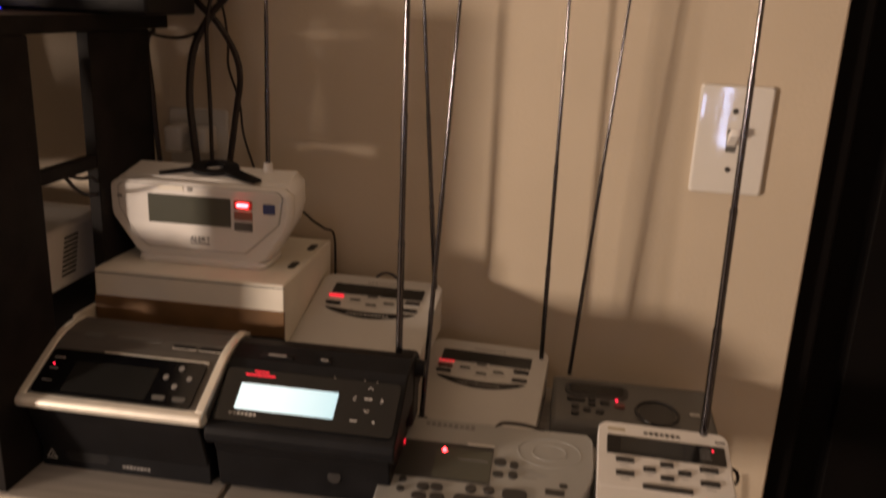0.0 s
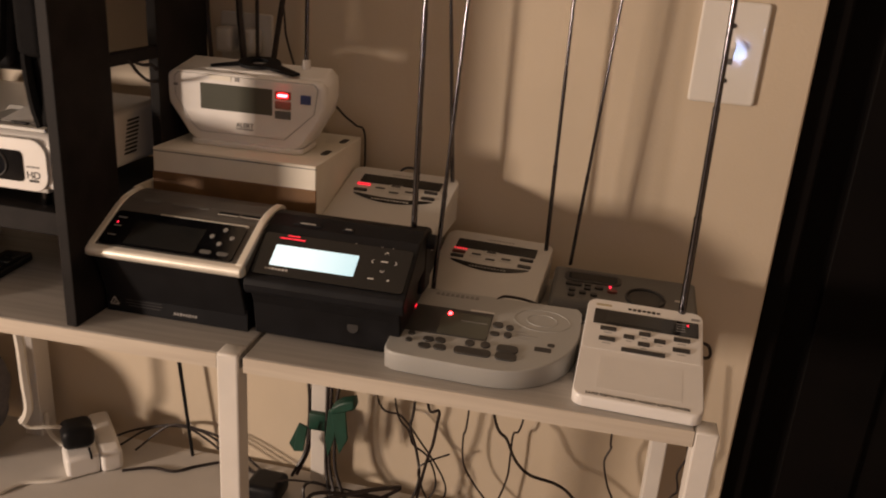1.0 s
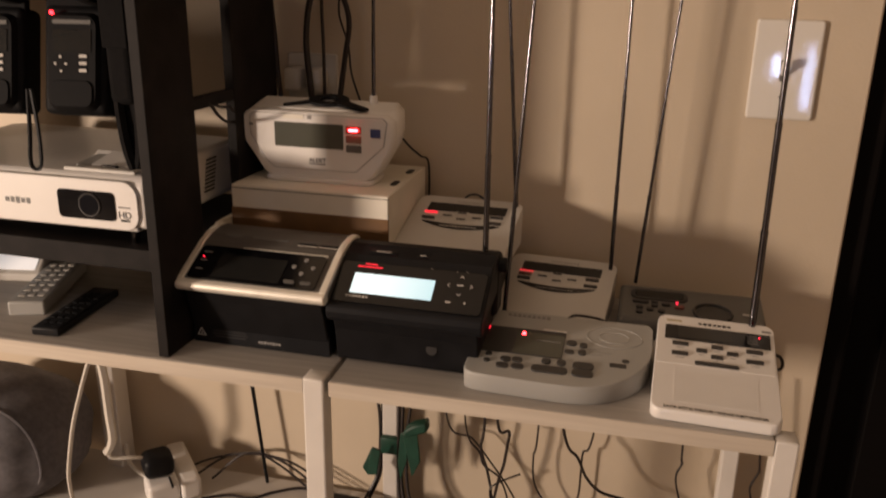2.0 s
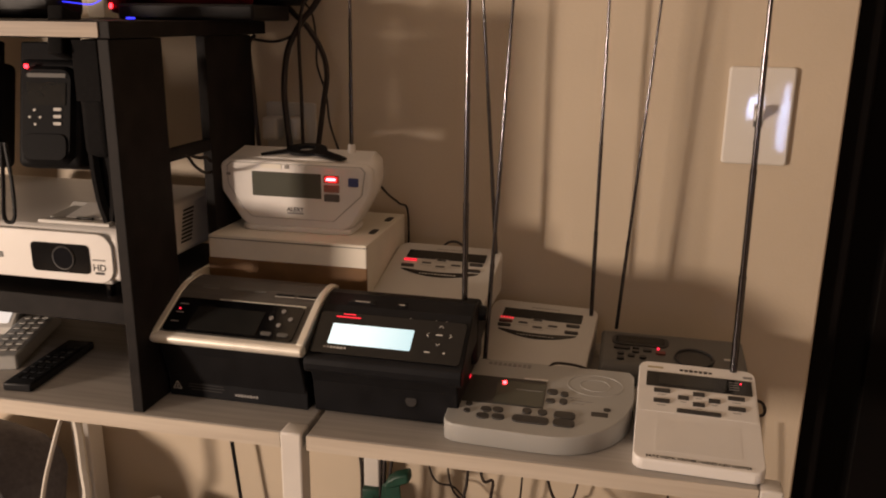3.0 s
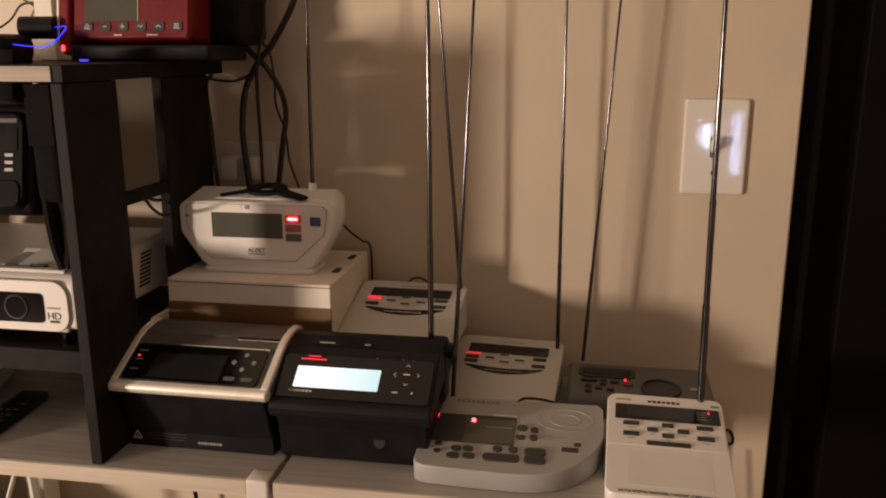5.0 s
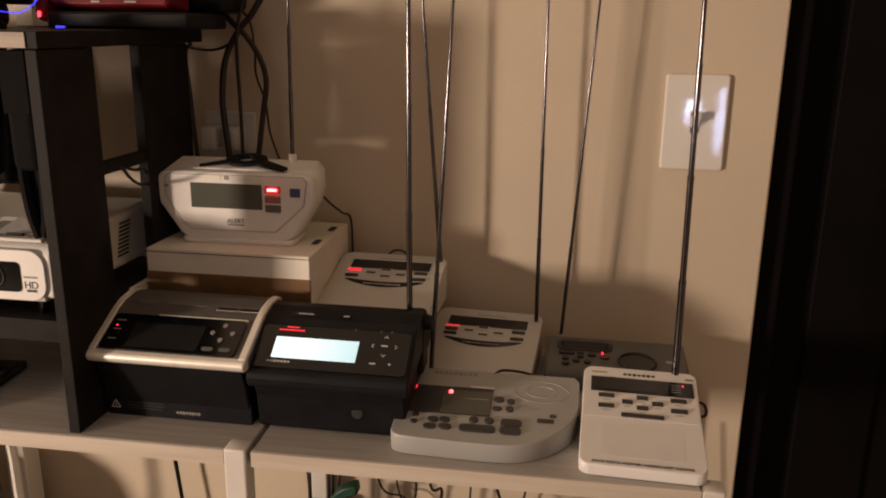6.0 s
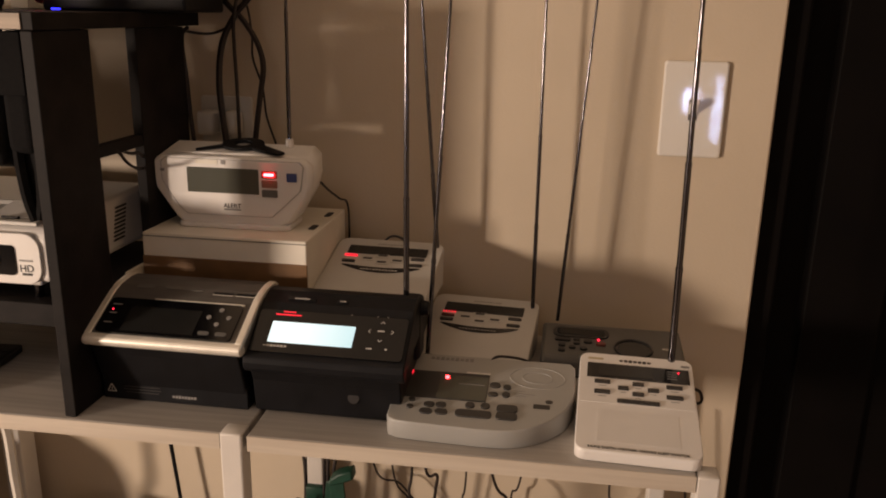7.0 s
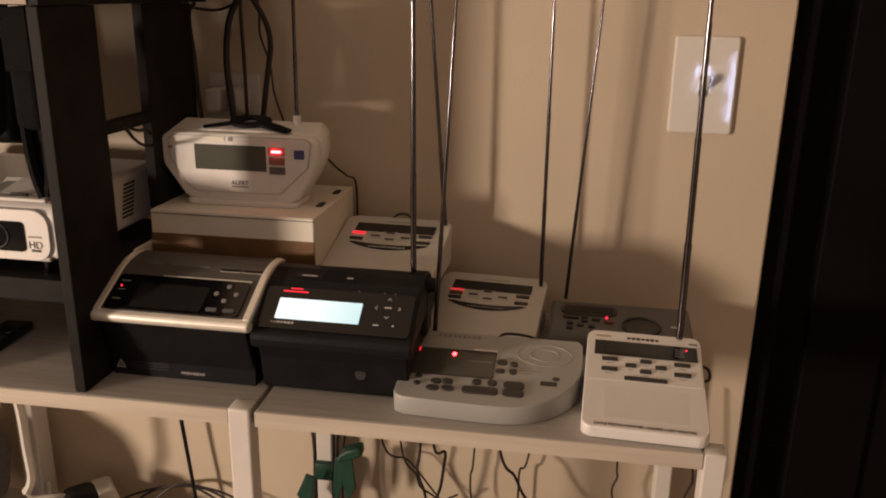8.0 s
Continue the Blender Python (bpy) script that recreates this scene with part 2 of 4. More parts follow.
single("ceiling", box(-2.72, 1.32, -2.52, 1.32, 2.45, 2.55), CEIL, "off-white painted ceiling", "ceiling", kind="structure")
door = thing("door_1", (EDGE, WALL_Y, 0), 0, "very dark brown wooden door in a dark frame", "door", kind="structure")
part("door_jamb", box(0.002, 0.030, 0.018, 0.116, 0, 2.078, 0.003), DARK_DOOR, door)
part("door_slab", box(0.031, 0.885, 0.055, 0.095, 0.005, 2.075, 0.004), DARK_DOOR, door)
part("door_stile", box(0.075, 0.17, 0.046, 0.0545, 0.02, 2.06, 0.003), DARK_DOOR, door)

# lit screen behind the viewer, and a tube added for a second streak; both show in the switch plate
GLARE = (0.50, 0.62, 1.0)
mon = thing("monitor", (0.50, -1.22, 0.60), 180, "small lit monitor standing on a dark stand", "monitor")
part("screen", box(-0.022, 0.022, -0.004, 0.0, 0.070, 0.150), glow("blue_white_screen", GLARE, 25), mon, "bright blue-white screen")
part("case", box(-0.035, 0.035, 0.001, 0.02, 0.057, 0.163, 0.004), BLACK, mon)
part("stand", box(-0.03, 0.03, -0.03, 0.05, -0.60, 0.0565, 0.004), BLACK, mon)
# unseen tube, added only for the narrow reflection on the switch plate
streak_source = thing("streak_tube", (0.612, -1.22, 0.0), 180, "slim glowing tube on a dark stand, added to draw a streak in the switch plate", "lamp")
part("tube", rod((0, 0, 0.555), (0, 0, 0.800), 0.012, 0.012, 16), glow("blue_white_tube", GLARE, 17), streak_source, "glowing blue-white tube")
part("stand", rod((0, 0, 0.0), (0, 0, 0.5545), 0.016, 0.010, 16), BLACK, streak_source)

# light switch
sw = thing("light_switch", (0.2125, WALL_Y, 0.927), 0, "white toggle light switch on a beige wall", "light switch")
TOWALL = Matrix.Rotation(radians(90), 4, "X")
bm = prism(rounded(0.073, 0.112, 0.004), "z", 0, 0.006, 0.003, 3)
bm.transform(TOWALL)
part("cover_plate", bm, SWITCH, sw)
bm = prism(rounded(0.010, 0.024, 0.001), "z", 0.006, 0.0066)
bm.transform(TOWALL)
part("toggle_slot", bm, GREY, sw)
part("toggle", prism([(-0.006, -0.006), (-0.006, 0.006), (-0.020, 0.014), (-0.0215, 0.007)], "x", -0.0045, 0.0045, 0.001), WHITE, sw)
for z in (-0.030, 0.030):
    part("screw", rod((0, -0.0055, z), (0, -0.0072, z), 0.003, 0.0026, 12), MIDGREY, sw)

# ---- shelf units ----
SHELF = 0.632


def leg(parent, x, y, w, d, z0=0.0, z1=SHELF - 0.001):
    return part("leg", box(x, x + w, y, y + d, z0, z1, 0.002), LEG_WHITE, parent)


left_unit = thing("shelf_unit", (-0.2227, 0.864, 0), 1.5, "low shelf with pale wood-grain boards and white legs", "shelf", "low shelf units")
part("top_board", box(-0.72, 0, 0.0, 0.325, SHELF - 0.0175, SHELF, 0.0015), PALE_WOOD, left_unit)
part("edge_band", box(-0.72, -0.0228, -0.0012, -0.0002, SHELF - 0.0170, SHELF - 0.0006), EDGE_WOOD, left_unit, "paler wood-grain edge band")
leg(left_unit, -0.0225, -0.002, 0.0225, 0.023, z1=SHELF + 0.0006)
leg(left_unit, -0.72, 0.004, 0.0225, 0.023, z1=SHELF - 0.018)
leg(left_unit, -0.0340, 0.302, 0.0225, 0.023, z1=SHELF - 0.018)
leg(left_unit, -0.493, 0.290, 0.0300, 0.034, z1=SHELF - 0.018)
part("lower_board", box(-0.72, 0.0, 0.024, 0.325, 0.25, 0.268, 0.0015), LOWER, left_unit)

right_unit = thing("shelf_unit", (-0.2195, 0.8645, 0), 1.6, "low shelf with pale wood-grain boards and white legs", "shelf", "low shelf units")
part("top_board", box(0.002, 0.4285, 0.0, 0.315, SHELF - 0.0175, SHELF - 0.0005, 0.0015), PALE_WOOD, right_unit)
part("edge_band", box(0.002, 0.4285, -0.0012, -0.0002, SHELF - 0.0170, SHELF - 0.0010), EDGE_WOOD, right_unit, "paler wood-grain edge band")
for y in (-0.001, 0.288):
    leg(right_unit, 0.429, y, 0.021, 0.023)
part("lower_board", box(0.002, 0.45, 0.024, 0.315, 0.25, 0.268, 0.0015), LOWER, right_unit)


# ---- radios on the shelf ----
def antenna(parent, base, top, r=0.0028, swivel=True, material=None, sections=5):
    """A telescopic aerial as one part with its joint sleeves as sub-parts."""
    p, q = Vector(base), Vector(top)
    bm = None
    for i in range(sections):
        a, b = p.lerp(q, i / sections), p.lerp(q, (i + 1) / sections)
        rr = r * (1 - 0.13 * i)
        bm = rod(a, b, rr, rr, 12, bm, False)
        bm = rod(b - (b - a).normalized() * 0.004, b, rr * 1.07, rr * 1.07, 12, bm)
    ob = part("antenna", bm, material or CHROME, parent, "chrome telescopic antenna, pulled out")
    for p in ob.data.polygons:
        p.use_smooth = len(p.vertices) == 4
    if swivel:
        part("swivel", rod(p - Vector((0, 0, 0.012)), p + Vector((0, 0, 0.004)), r * 1.7, r * 1.4, 12), BLACK, ob, "black swivel joint")
    return ob


def desk_radio(name, x, y, width, label, body, top, lip_material, lip, k, crown, depth, foot):
    """Desk radio with a sloping display: body, front lip and curved top shell. lip: height of the lip's foot, k its size, crown the top's height, foot how far the body's foot stands back."""
    t = thing(name, (x, y, SHELF), 1.0, label, "weather radio")
    w = width / 2
    z0 = lip + 0.0225 * k
    z1 = crown - 0.0065
    part("body", prism([(foot + 0.004, 0.0), (foot, 0.003), (0.011, lip - 0.012), (0.006, lip + 0.001), (0.006, lip + 0.006), (0.06, crown - 0.02), (depth - 0.008, crown - 0.022), (depth - 0.002, crown - 0.035), (depth - 0.002, 0.0)], "x", -w + 0.005, w - 0.005, 0.002), body, t)
    part("front_lip", prism([(a, lip + b * k) for a, b in ((0.004, 0.0), (0.000, 0.006), (-0.001, 0.013), (0.001, 0.0195), (0.006, 0.023), (0.014, 0.025), (0.014, 0.0))], "x", -w, w, 0.0015), lip_material, t)
    shell = [(0.014, z0 - 0.012), (0.006, z0), (0.058, z1), (0.073, crown - 0.002), (depth - 0.034, crown), (depth - 0.020, crown - 0.001), (depth - 0.009, crown - 0.006), (depth - 0.002, crown - 0.015), (depth, crown - 0.028), (depth, crown - 0.04)]
    part("top_shell", prism(shell, "x", -w, w, 0.002), top, t)
    return t, face(0, 0.006, z0, math.degrees(math.atan2(z1 - z0, 0.052))), face(0, 0.060, z1, 7)


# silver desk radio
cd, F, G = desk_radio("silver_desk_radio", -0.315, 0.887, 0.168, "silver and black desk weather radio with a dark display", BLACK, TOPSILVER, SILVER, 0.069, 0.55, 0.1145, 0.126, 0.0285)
for sx in (-1, 1):
    part("side_trim", prism([(0.003, 0.076), (0.006, 0.0826), (0.058, 0.1092), (0.073, 0.1138), (0.090, 0.1157), (0.105, 0.1152), (0.116, 0.1098), (0.112, 0.105), (0.090, 0.109), (0.058, 0.102), (0.010, 0.076)], "x", sx * 0.0803 - 0.0037, sx * 0.0803 + 0.0037, 0.001), SILVER, cd)
panel = part("display_panel", plate(-0.0015, 0.0252, 0.1445, 0.0478, 0.005, 0.0022, F), GLOSS, cd, "glossy black display panel")
part("screen", plate(-0.0085, 0.0215, 0.077, 0.033, 0.001, 0.0026, F), LCD_DARK, panel)
for u, v in ((0.0498, 0.0406), (0.0395, 0.0302), (0.0606, 0.0307), (0.0506, 0.0213)):
    part("arrow_button", plate(u, v, 0.0048, 0.0048, 0.002, 0.0034, F), GREY_INK, panel)
for u in (0.0413, 0.0594):
    part("button", plate(u, 0.0088, 0.012, 0.0042, 0.002, 0.0034, F), GREY, panel)
part("power_led", plate(-0.0660, 0.0322, 0.0018, 0.0018, 0.0008, 0.003, F), LED_DOT, panel, "small glowing red light")
for v, w in ((0.0395, 0.010), (0.0275, 0.008), (0.0145, 0.009)):
    part("print", plate(-0.064, v, w, 0.0014, 0.0002, 0.0025, F), GREY_INK, panel)
part("panel_frame", plate(0.022, 0.0502, 0.098, 0.0011, 0.0004, 0.0024, F), SILVER, cd, "thin silver frame line")
for u, w in ((0.041, 0.021), (0.0665, 0.022)):
    part("key_rim", plate(u, 0.0105, w + 0.0016, 0.0126, 0.0012, 0.0016, G), SILVER, cd, "thin silver key rim")
part("top_key", plate(0.041, 0.0105, 0.021, 0.011, 0.001, 0.0022, G), BLACK, cd)
part("top_key", plate(0.0665, 0.0105, 0.022, 0.011, 0.001, 0.0022, G), BLACK, cd)
part("top_key", plate(-0.048, 0.012, 0.020, 0.008, 0.003, 0.003, G, bevel=0.0006), GREY, cd)
part("top_key", plate(-0.004, 0.012, 0.044, 0.007, 0.003, 0.003, G, bevel=0.0006), GREY, cd)
ledge = part("front_ledge", prism([(0.0240, 0.001), (0.0232, 0.024), (0.0255, 0.0262), (0.05, 0.0262), (0.05, 0.001)], "x", -0.0800, 0.0800, 0.001), SATIN, cd)
LF = Matrix.Translation((0, 0.0237, 0)) @ TOWALL
bm = None
for a in (0, 120, 240):
    b = box(-0.0048, 0.0048, -0.0032, -0.0023, -0.0002, 0.0006)
    b.transform(LF @ Matrix.Translation((-0.0700, 0.0125, 0)) @ Matrix.Rotation(radians(a), 4, "Z"))
    bm = join(bm, b)
part("warning_mark", plate(-0.0700, 0.0125, 0.0008, 0.003, 0.0002, 0.0006, LF, 0, bm), PALE_INK, ledge, "pale warning triangle")
for i, w in enumerate((0.040, 0.042, 0.036)):
    part("print", plate(-0.036, 0.0165 - 0.0032 * i, w, 0.0007, 0.0002, 0.0005, LF), MIDGREY, ledge)
part("logo_print", word_bars(0.0105, 0.0088, 0.027, 0.0034, 8, LF), GREY_INK, ledge)

# black desk radio
bk, F, G = desk_radio("black_desk_radio", -0.151, 0.899, 0.164, "black desk weather radio with a lit white display", BLACK, SATIN, SATIN, 0.0505, 0.85, 0.1125, 0.112, 0.0165)
panel = part("display_panel", plate(0, 0.0272, 0.156, 0.0505, 0.004, 0.0018, F), GLOSS, bk, "glossy black display panel")
part("screen", plate(-0.018, 0.0259, 0.087, 0.0248, 0.001, 0.0024, F), SCREEN, panel, "glowing white display")
part("red_light", plate(-0.0472, 0.0470, 0.027, 0.0013, 0.0005, 0.0024, F), LED_SOFT, panel, "glowing red bar")
part("red_light", plate(-0.0468, 0.0506, 0.0135, 0.0011, 0.0005, 0.0024, F), LED_SOFT, panel, "glowing red bar")
for u, v, a in ((0.0522, 0.0461, 0), (0.0397, 0.0347, 90), (0.0641, 0.0349, -90), (0.0523, 0.0237, 180)):
    bm = None
    for s in (-1, 1):
        b = box(-0.0003, 0.0003, -0.0020, 0.0010, 0.0014, 0.0024)
        b.transform(F @ Matrix.Translation((u, v, 0)) @ Matrix.Rotation(radians(a), 4, "Z") @ Matrix.Translation((s * 0.0008, 0, 0)) @ Matrix.Rotation(radians(s * 40), 4, "Z"))
        bm = join(bm, b)
    part("arrow_mark", bm, PALE_INK, panel)
part("print", plate(0.0518, 0.0356, 0.007, 0.0014, 0.0003, 0.0022, F), PALE_INK, panel)
part("print", plate(0.0432, 0.0143, 0.006, 0.0014, 0.0003, 0.0022, F), PALE_INK, panel)
part("print", plate(0.0604, 0.0146, 0.0022, 0.0018, 0.0003, 0.0022, F), PALE_INK, panel)
part("name_print", word_bars(-0.0525, 0.0093, 0.025, 0.0026, 7, F, 0.0018), PALE_INK, panel)
for u, v, w in ((-0.039, 0.004, 0.030), (0.0045, 0.004, 0.012), (0.031, 0.013, 0.016), (0.065, 0.013, 0.022)):
    key = part("top_key", plate(u, v + 0.002, w, 0.0075, 0.0012, 0.0022, G), BLACK, bk)
    part("print", plate(u, v + 0.0012, w * 0.55, 0.0016, 0.0003, 0.0026, G), PALE_INK, key)
for u in (0.018, 0.045, 0.056):
    part("print", plate(u, 0.0535, 0.0018, 0.0012, 0.0003, 0.0004, F), PALE_INK, bk)
block = part("antenna_block", box(0.060, 0.0830, 0.080, 0.112, 0.040, 0.1085, 0.006, 3), BLACK, bk, "black antenna block")
part("knuckle", rod((0.0825, 0.092, 0.098), (0.0905, 0.092, 0.098), 0.0085, 0.0075, 16), BLACK, block, "black antenna knuckle")
part("emblem", rod((0.028, 0.020, 0.0255), (0.028, 0.0122, 0.0260), 0.0062, 0.0058, 20), DARKBTN, bk)
antenna(bk, (0.066, 0.092, 0.106), (0.0630, 0.092, 0.66), 0.0032, swivel=False)


def loft(sections, bm=None):
    own = bmesh.new()
    rings = [[own.verts.new(p) for p in s] for s in sections]
    n = len(sections[0])
    for a, b in zip(rings, rings[1:]):
        for k in range(n):
            own.faces.new((a[k], a[(k + 1) % n], b[(k + 1) % n], b[k]))
    own.faces.new(rings[0][::-1])
    own.faces.new(rings[-1])
    bmesh.ops.recalc_face_normals(own, faces=own.faces[:])
    return join(bm, own)


def slab(plan, h0, slope, soft=1.0):
    """A flat case on the plan outline whose top rises from h0 by slope towards the back, with a rounded upper edge."""
    cx = (min(p[0] for p in plan) + max(p[0] for p in plan)) / 2
    cy = (min(p[1] for p in plan) + max(p[1] for p in plan)) / 2

    def at(k, z=None, dz=0.0):
        return [(cx + (x - cx) * k, cy + (y - cy) * k, (h0 + slope * (cy + (y - cy) * k) + dz) if z is None else z) for x, y in plan]
    return loft([at(0.975, 0.0), at(0.995, 0.0015), at(1.0, None, -0.0062 * soft), at(1 - 0.004 * soft, None, -0.0032 * soft), at(1 - 0.011 * soft, None, -0.0012 * soft), at(1 - 0.020 * soft, None, -0.0002), at(1 - 0.028 * soft)])

# cardboard box with the alert radio on it
bx = thing("cardboard_box", (-0.305, 1.103, SHELF), 1.0, "white cardboard box with a brown printed band", "box")
part("box_body", box(-0.097, 0.097, -0.082, 0.080, 0.0, 0.1535, 0.0015), CARD, bx)
BROWN = mat("brown_print", (0.16, 0.085, 0.035), 0.5, spread=0.25, scale=25, bump=0.02)
part("printed_band", box(-0.0975, 0.0975, -0.0835, -0.081, 0.099, 0.1265, 0.0008), BROWN, bx, "brown printed band")
part("dark_band", box(-0.0975, 0.0975, -0.0832, -0.081, 0.005, 0.0988, 0.0008), BLACK, bx, "black printed lower band")
part("lid_seam", box(-0.0972, 0.0972, -0.0826, -0.081, 0.1495, 0.1502), INK, bx)
for y in (-0.020, 0.045):
    part("slot", plate(0.086, y, 0.008, 0.022, 0.003, 0.0006, Matrix.Translation((0, 0, 0.1535))), INK, bx, "dark finger slot")

al = thing("alert_radio", (-0.3075, 1.060, SHELF + 0.1536), 1.5, "white weather alert radio with grey display on a box", "weather radio")
outline = [(-0.086, 0.083), (-0.096, 0.076), (-0.0975, 0.058), (-0.094, 0.045), (-0.070, 0.010), (-0.060, 0.003), (0.058, 0.003), (0.070, 0.009), (0.090, 0.040), (0.095, 0.056), (0.094, 0.076), (0.086, 0.083)]


def ring(k, y, up=0.0, lift=0.0):
    return [(x * k, y, 0.003 + (z - 0.003) * k + up * (z / 0.083) + lift) for x, z in outline]


part("shell", loft([ring(0.955, 0.000, 0, 0.002), ring(0.985, 0.002, 0, 0.0008), ring(1.0, 0.007), ring(1.0, 0.012), ring(0.985, 0.014), ring(0.985, 0.016), ring(1.0, 0.018, 0.002), ring(0.985, 0.052, 0.010), ring(0.93, 0.063, 0.009)]), WHITE, al)
inner = [(-0.0780, 0.0825), (-0.0835, 0.0775), (-0.0830, 0.0560), (-0.0640, 0.0265), (-0.0540, 0.0180), (0.0475, 0.0180), (0.0820, 0.0500), (0.0860, 0.0775), (0.0810, 0.0825)]
groove = prism([(x * 1.012, 0.05 + (z - 0.05) * 1.02 - 0.0025) for x, z in inner], "y", -0.0004, 0.004)
part("groove", groove, GREYWHITE, al)
bm = prism([(x, z - 0.0025) for x, z in inner], "y", -0.0016, 0.004, 0.0008)
part("front_panel", bm, WHITE2, al)
TF = Matrix.Translation((0, -0.0016, 0)) @ TOWALL
part("screen", plate(-0.0092, 0.0562, 0.0858, 0.0292, 0.001, 0.0006, TF), LCD, al, "grey unlit display")
part("red_key", plate(0.0465, 0.0655, 0.0185, 0.0085, 0.001, 0.0012, TF), mat("red_alert_key", (0.40, 0.06, 0.05), 0.45, bump=0), al, "red alert key")
part("red_lamp", plate(0.0465, 0.0655, 0.0112, 0.0028, 0.0008, 0.0030, TF), glow("red_key_lamp", (1.0, 0.05, 0.06), 22), al, "bright red light")
part("key", plate(0.0465, 0.0545, 0.0185, 0.0085, 0.001, 0.0012, TF), mat("rust_key", (0.28, 0.12, 0.09), 0.5, bump=0), al, "rust-coloured key")
part("key", plate(0.0465, 0.0435, 0.0185, 0.0085, 0.001, 0.0012, TF), GREY, al, "grey key")
part("badge", plate(0.073, 0.063, 0.012, 0.010, 0.001, 0.0008, TF), BLUE, al, "small blue badge")
part("printed_word", lettering("ALERT", 0.0052, TF @ Matrix.Translation((0.0008, 0.0268, 0.0004)), 0.0002), INK, al)
part("print", plate(0.0008, 0.0225, 0.020, 0.0016, 0.0002, 0.0006, TF), GREY_INK, al)
part("print", plate(-0.082, 0.066, 0.005, 0.003, 0.0005, 0.0006, TF), GREY_INK, al)
part("base_foot", prism(rounded(0.136, 0.058, 0.010, 4, 0.001, 0.024), "z", 0.0, 0.0062, 0.0015), WHITE, al)
# patch of light along the top of the face, painted as a pale plate
part("top_patch", plate(-0.028, 0.0775, 0.026, 0.0052, 0.0005, 0.0006, TF), CARD, al, "pale patch painted where a beam of light falls")
part("top_patch", plate(-0.008, 0.0775, 0.005, 0.0046, 0.0005, 0.0007, TF), GREY_INK, al)
LOOP = Matrix.Translation((0.0015, 0.020, 0.0866)) @ Matrix.Rotation(math.atan(0.20), 4, "X")
bm = bmesh.new()
rims = [[bm.verts.new((a * math.cos(2 * math.pi * i / 32), 0.020 + b * math.sin(2 * math.pi * i / 32), z)) for i in range(32)] for a, b, z in ((0.0105, 0.0085, 0.0), (0.0255, 0.0185, 0.0), (0.0252, 0.0182, 0.0034), (0.0110, 0.0090, 0.0038))]
for inner_rim, outer_rim in zip(rims, rims[1:] + rims[:1]):
    for i in range(32):
        bm.faces.new((inner_rim[i], inner_rim[(i + 1) % 32], outer_rim[(i + 1) % 32], outer_rim[i]))
bmesh.ops.recalc_face_normals(bm, faces=bm.faces[:])
bm = prism([(-0.024, 0.015), (-0.021, 0.009), (-0.049, -0.004), (-0.050, -0.002)], "z", 0.0002, 0.0032, bm=bm)
bm = prism([(0.021, 0.016), (0.026, 0.017), (0.058, -0.004), (0.052, -0.010), (0.045, -0.007), (0.016, 0.005)], "z", 0.0002, 0.0032, bm=bm)
bm.transform(LOOP)
part("carrying_loop", bm, BLACK, al, "flat black carrying loop on top")
part("antenna_foot", rod((0.056, 0.045, 0.088), (0.056, 0.045, 0.100), 0.005, 0.0045, 14), WHITE, al)
antenna(al, (0.056, 0.045, 0.100), (0.058, 0.045, 0.46), 0.0024, swivel=False)
single("power_cable", tube([(-0.222, 1.125, 0.832), (-0.219, 1.150, 0.816), (-0.212, 1.168, 0.803), (-0.206, 1.188, 0.786), (-0.207, 1.192, 0.70)], 0.0014), CABLE, "thin black power cable behind the alert radio", "cable")


# the two alike white radios with a curved black band
def smile_radio(place, turn, label, red_dots):
    t = thing("weather_radio", place, turn, label, "weather radio", "alike white weather radios")
    slope = 0.252
    part("case", slab(rounded(0.134, 0.145, 0.013, 5, 0, 0.0855), 0.0105, slope, 0.7), CREAM, t)
    S = face(0, 0, 0.0105, math.degrees(math.atan(slope)))
    part("screen", plate(0.0, 0.1340, 0.099, 0.0185, 0.001, 0.001, S), LCD_DARK, t, "dark display strip")
    n = 14
    low = [(-0.0485 + 0.096 * i / n, 0.0972 - 0.0135 * math.sin(math.pi * i / n) ** 0.8) for i in range(n + 1)]
    high = [(-0.0485 + 0.096 * i / n, 0.0985 - 0.0045 * math.sin(math.pi * i / n)) for i in range(n - 1, 0, -1)]
    bm = prism(low + high, "z", -0.001, 0.0011)
    bm.transform(S)
    part("curved_band", bm, GLOSS, t, "curved black band")
    part("band_print", word_bars(-0.001, 0.0885, 0.046, 0.0022, 12, S, 0.0011), GREY_INK if red_dots else PALE_INK, t)
    part("name_print", word_bars(0.0015, 0.1500, 0.036, 0.0018, 9, S), GREY_INK, t)
    for u, v in ((-0.0205, 0.1135), (-0.0035, 0.1215), (-0.0018, 0.1066), (0.0165, 0.1120)):
        k = part("key", plate(u, v, 0.0165, 0.0082, 0.0015, 0.0008, S), CREAM, t)
        part("key_mark", plate(u, v + 0.0005, 0.0115, 0.0034, 0.0010, 0.0013, S), DARKBTN, k)
    for u, v in ((-0.0425, 0.1055), (0.0405, 0.1180), (0.0405, 0.1040)):
        part("key", plate(u, v, 0.0165, 0.0046, 0.0018, 0.0018, S), DARKBTN, t)
    if red_dots:
        part("key", plate(-0.0425, 0.1145, 0.0165, 0.0046, 0.0018, 0.0018, S), mat("dull_red_key", (0.16, 0.05, 0.04), 0.5, bump=0), t, "dull red key")
        for i in range(5):
            part("red_dot", plate(-0.0495 + 0.0036 * i, 0.1222, 0.0017, 0.0017, 0.001, 0.0016, S), LED_SOFT, t, "small glowing red dot")
    else:
        part("red_light", plate(-0.0425, 0.1190, 0.0165, 0.0026, 0.001, 0.0020, S), LED_SOFT, t, "glowing red alert light")
    return t


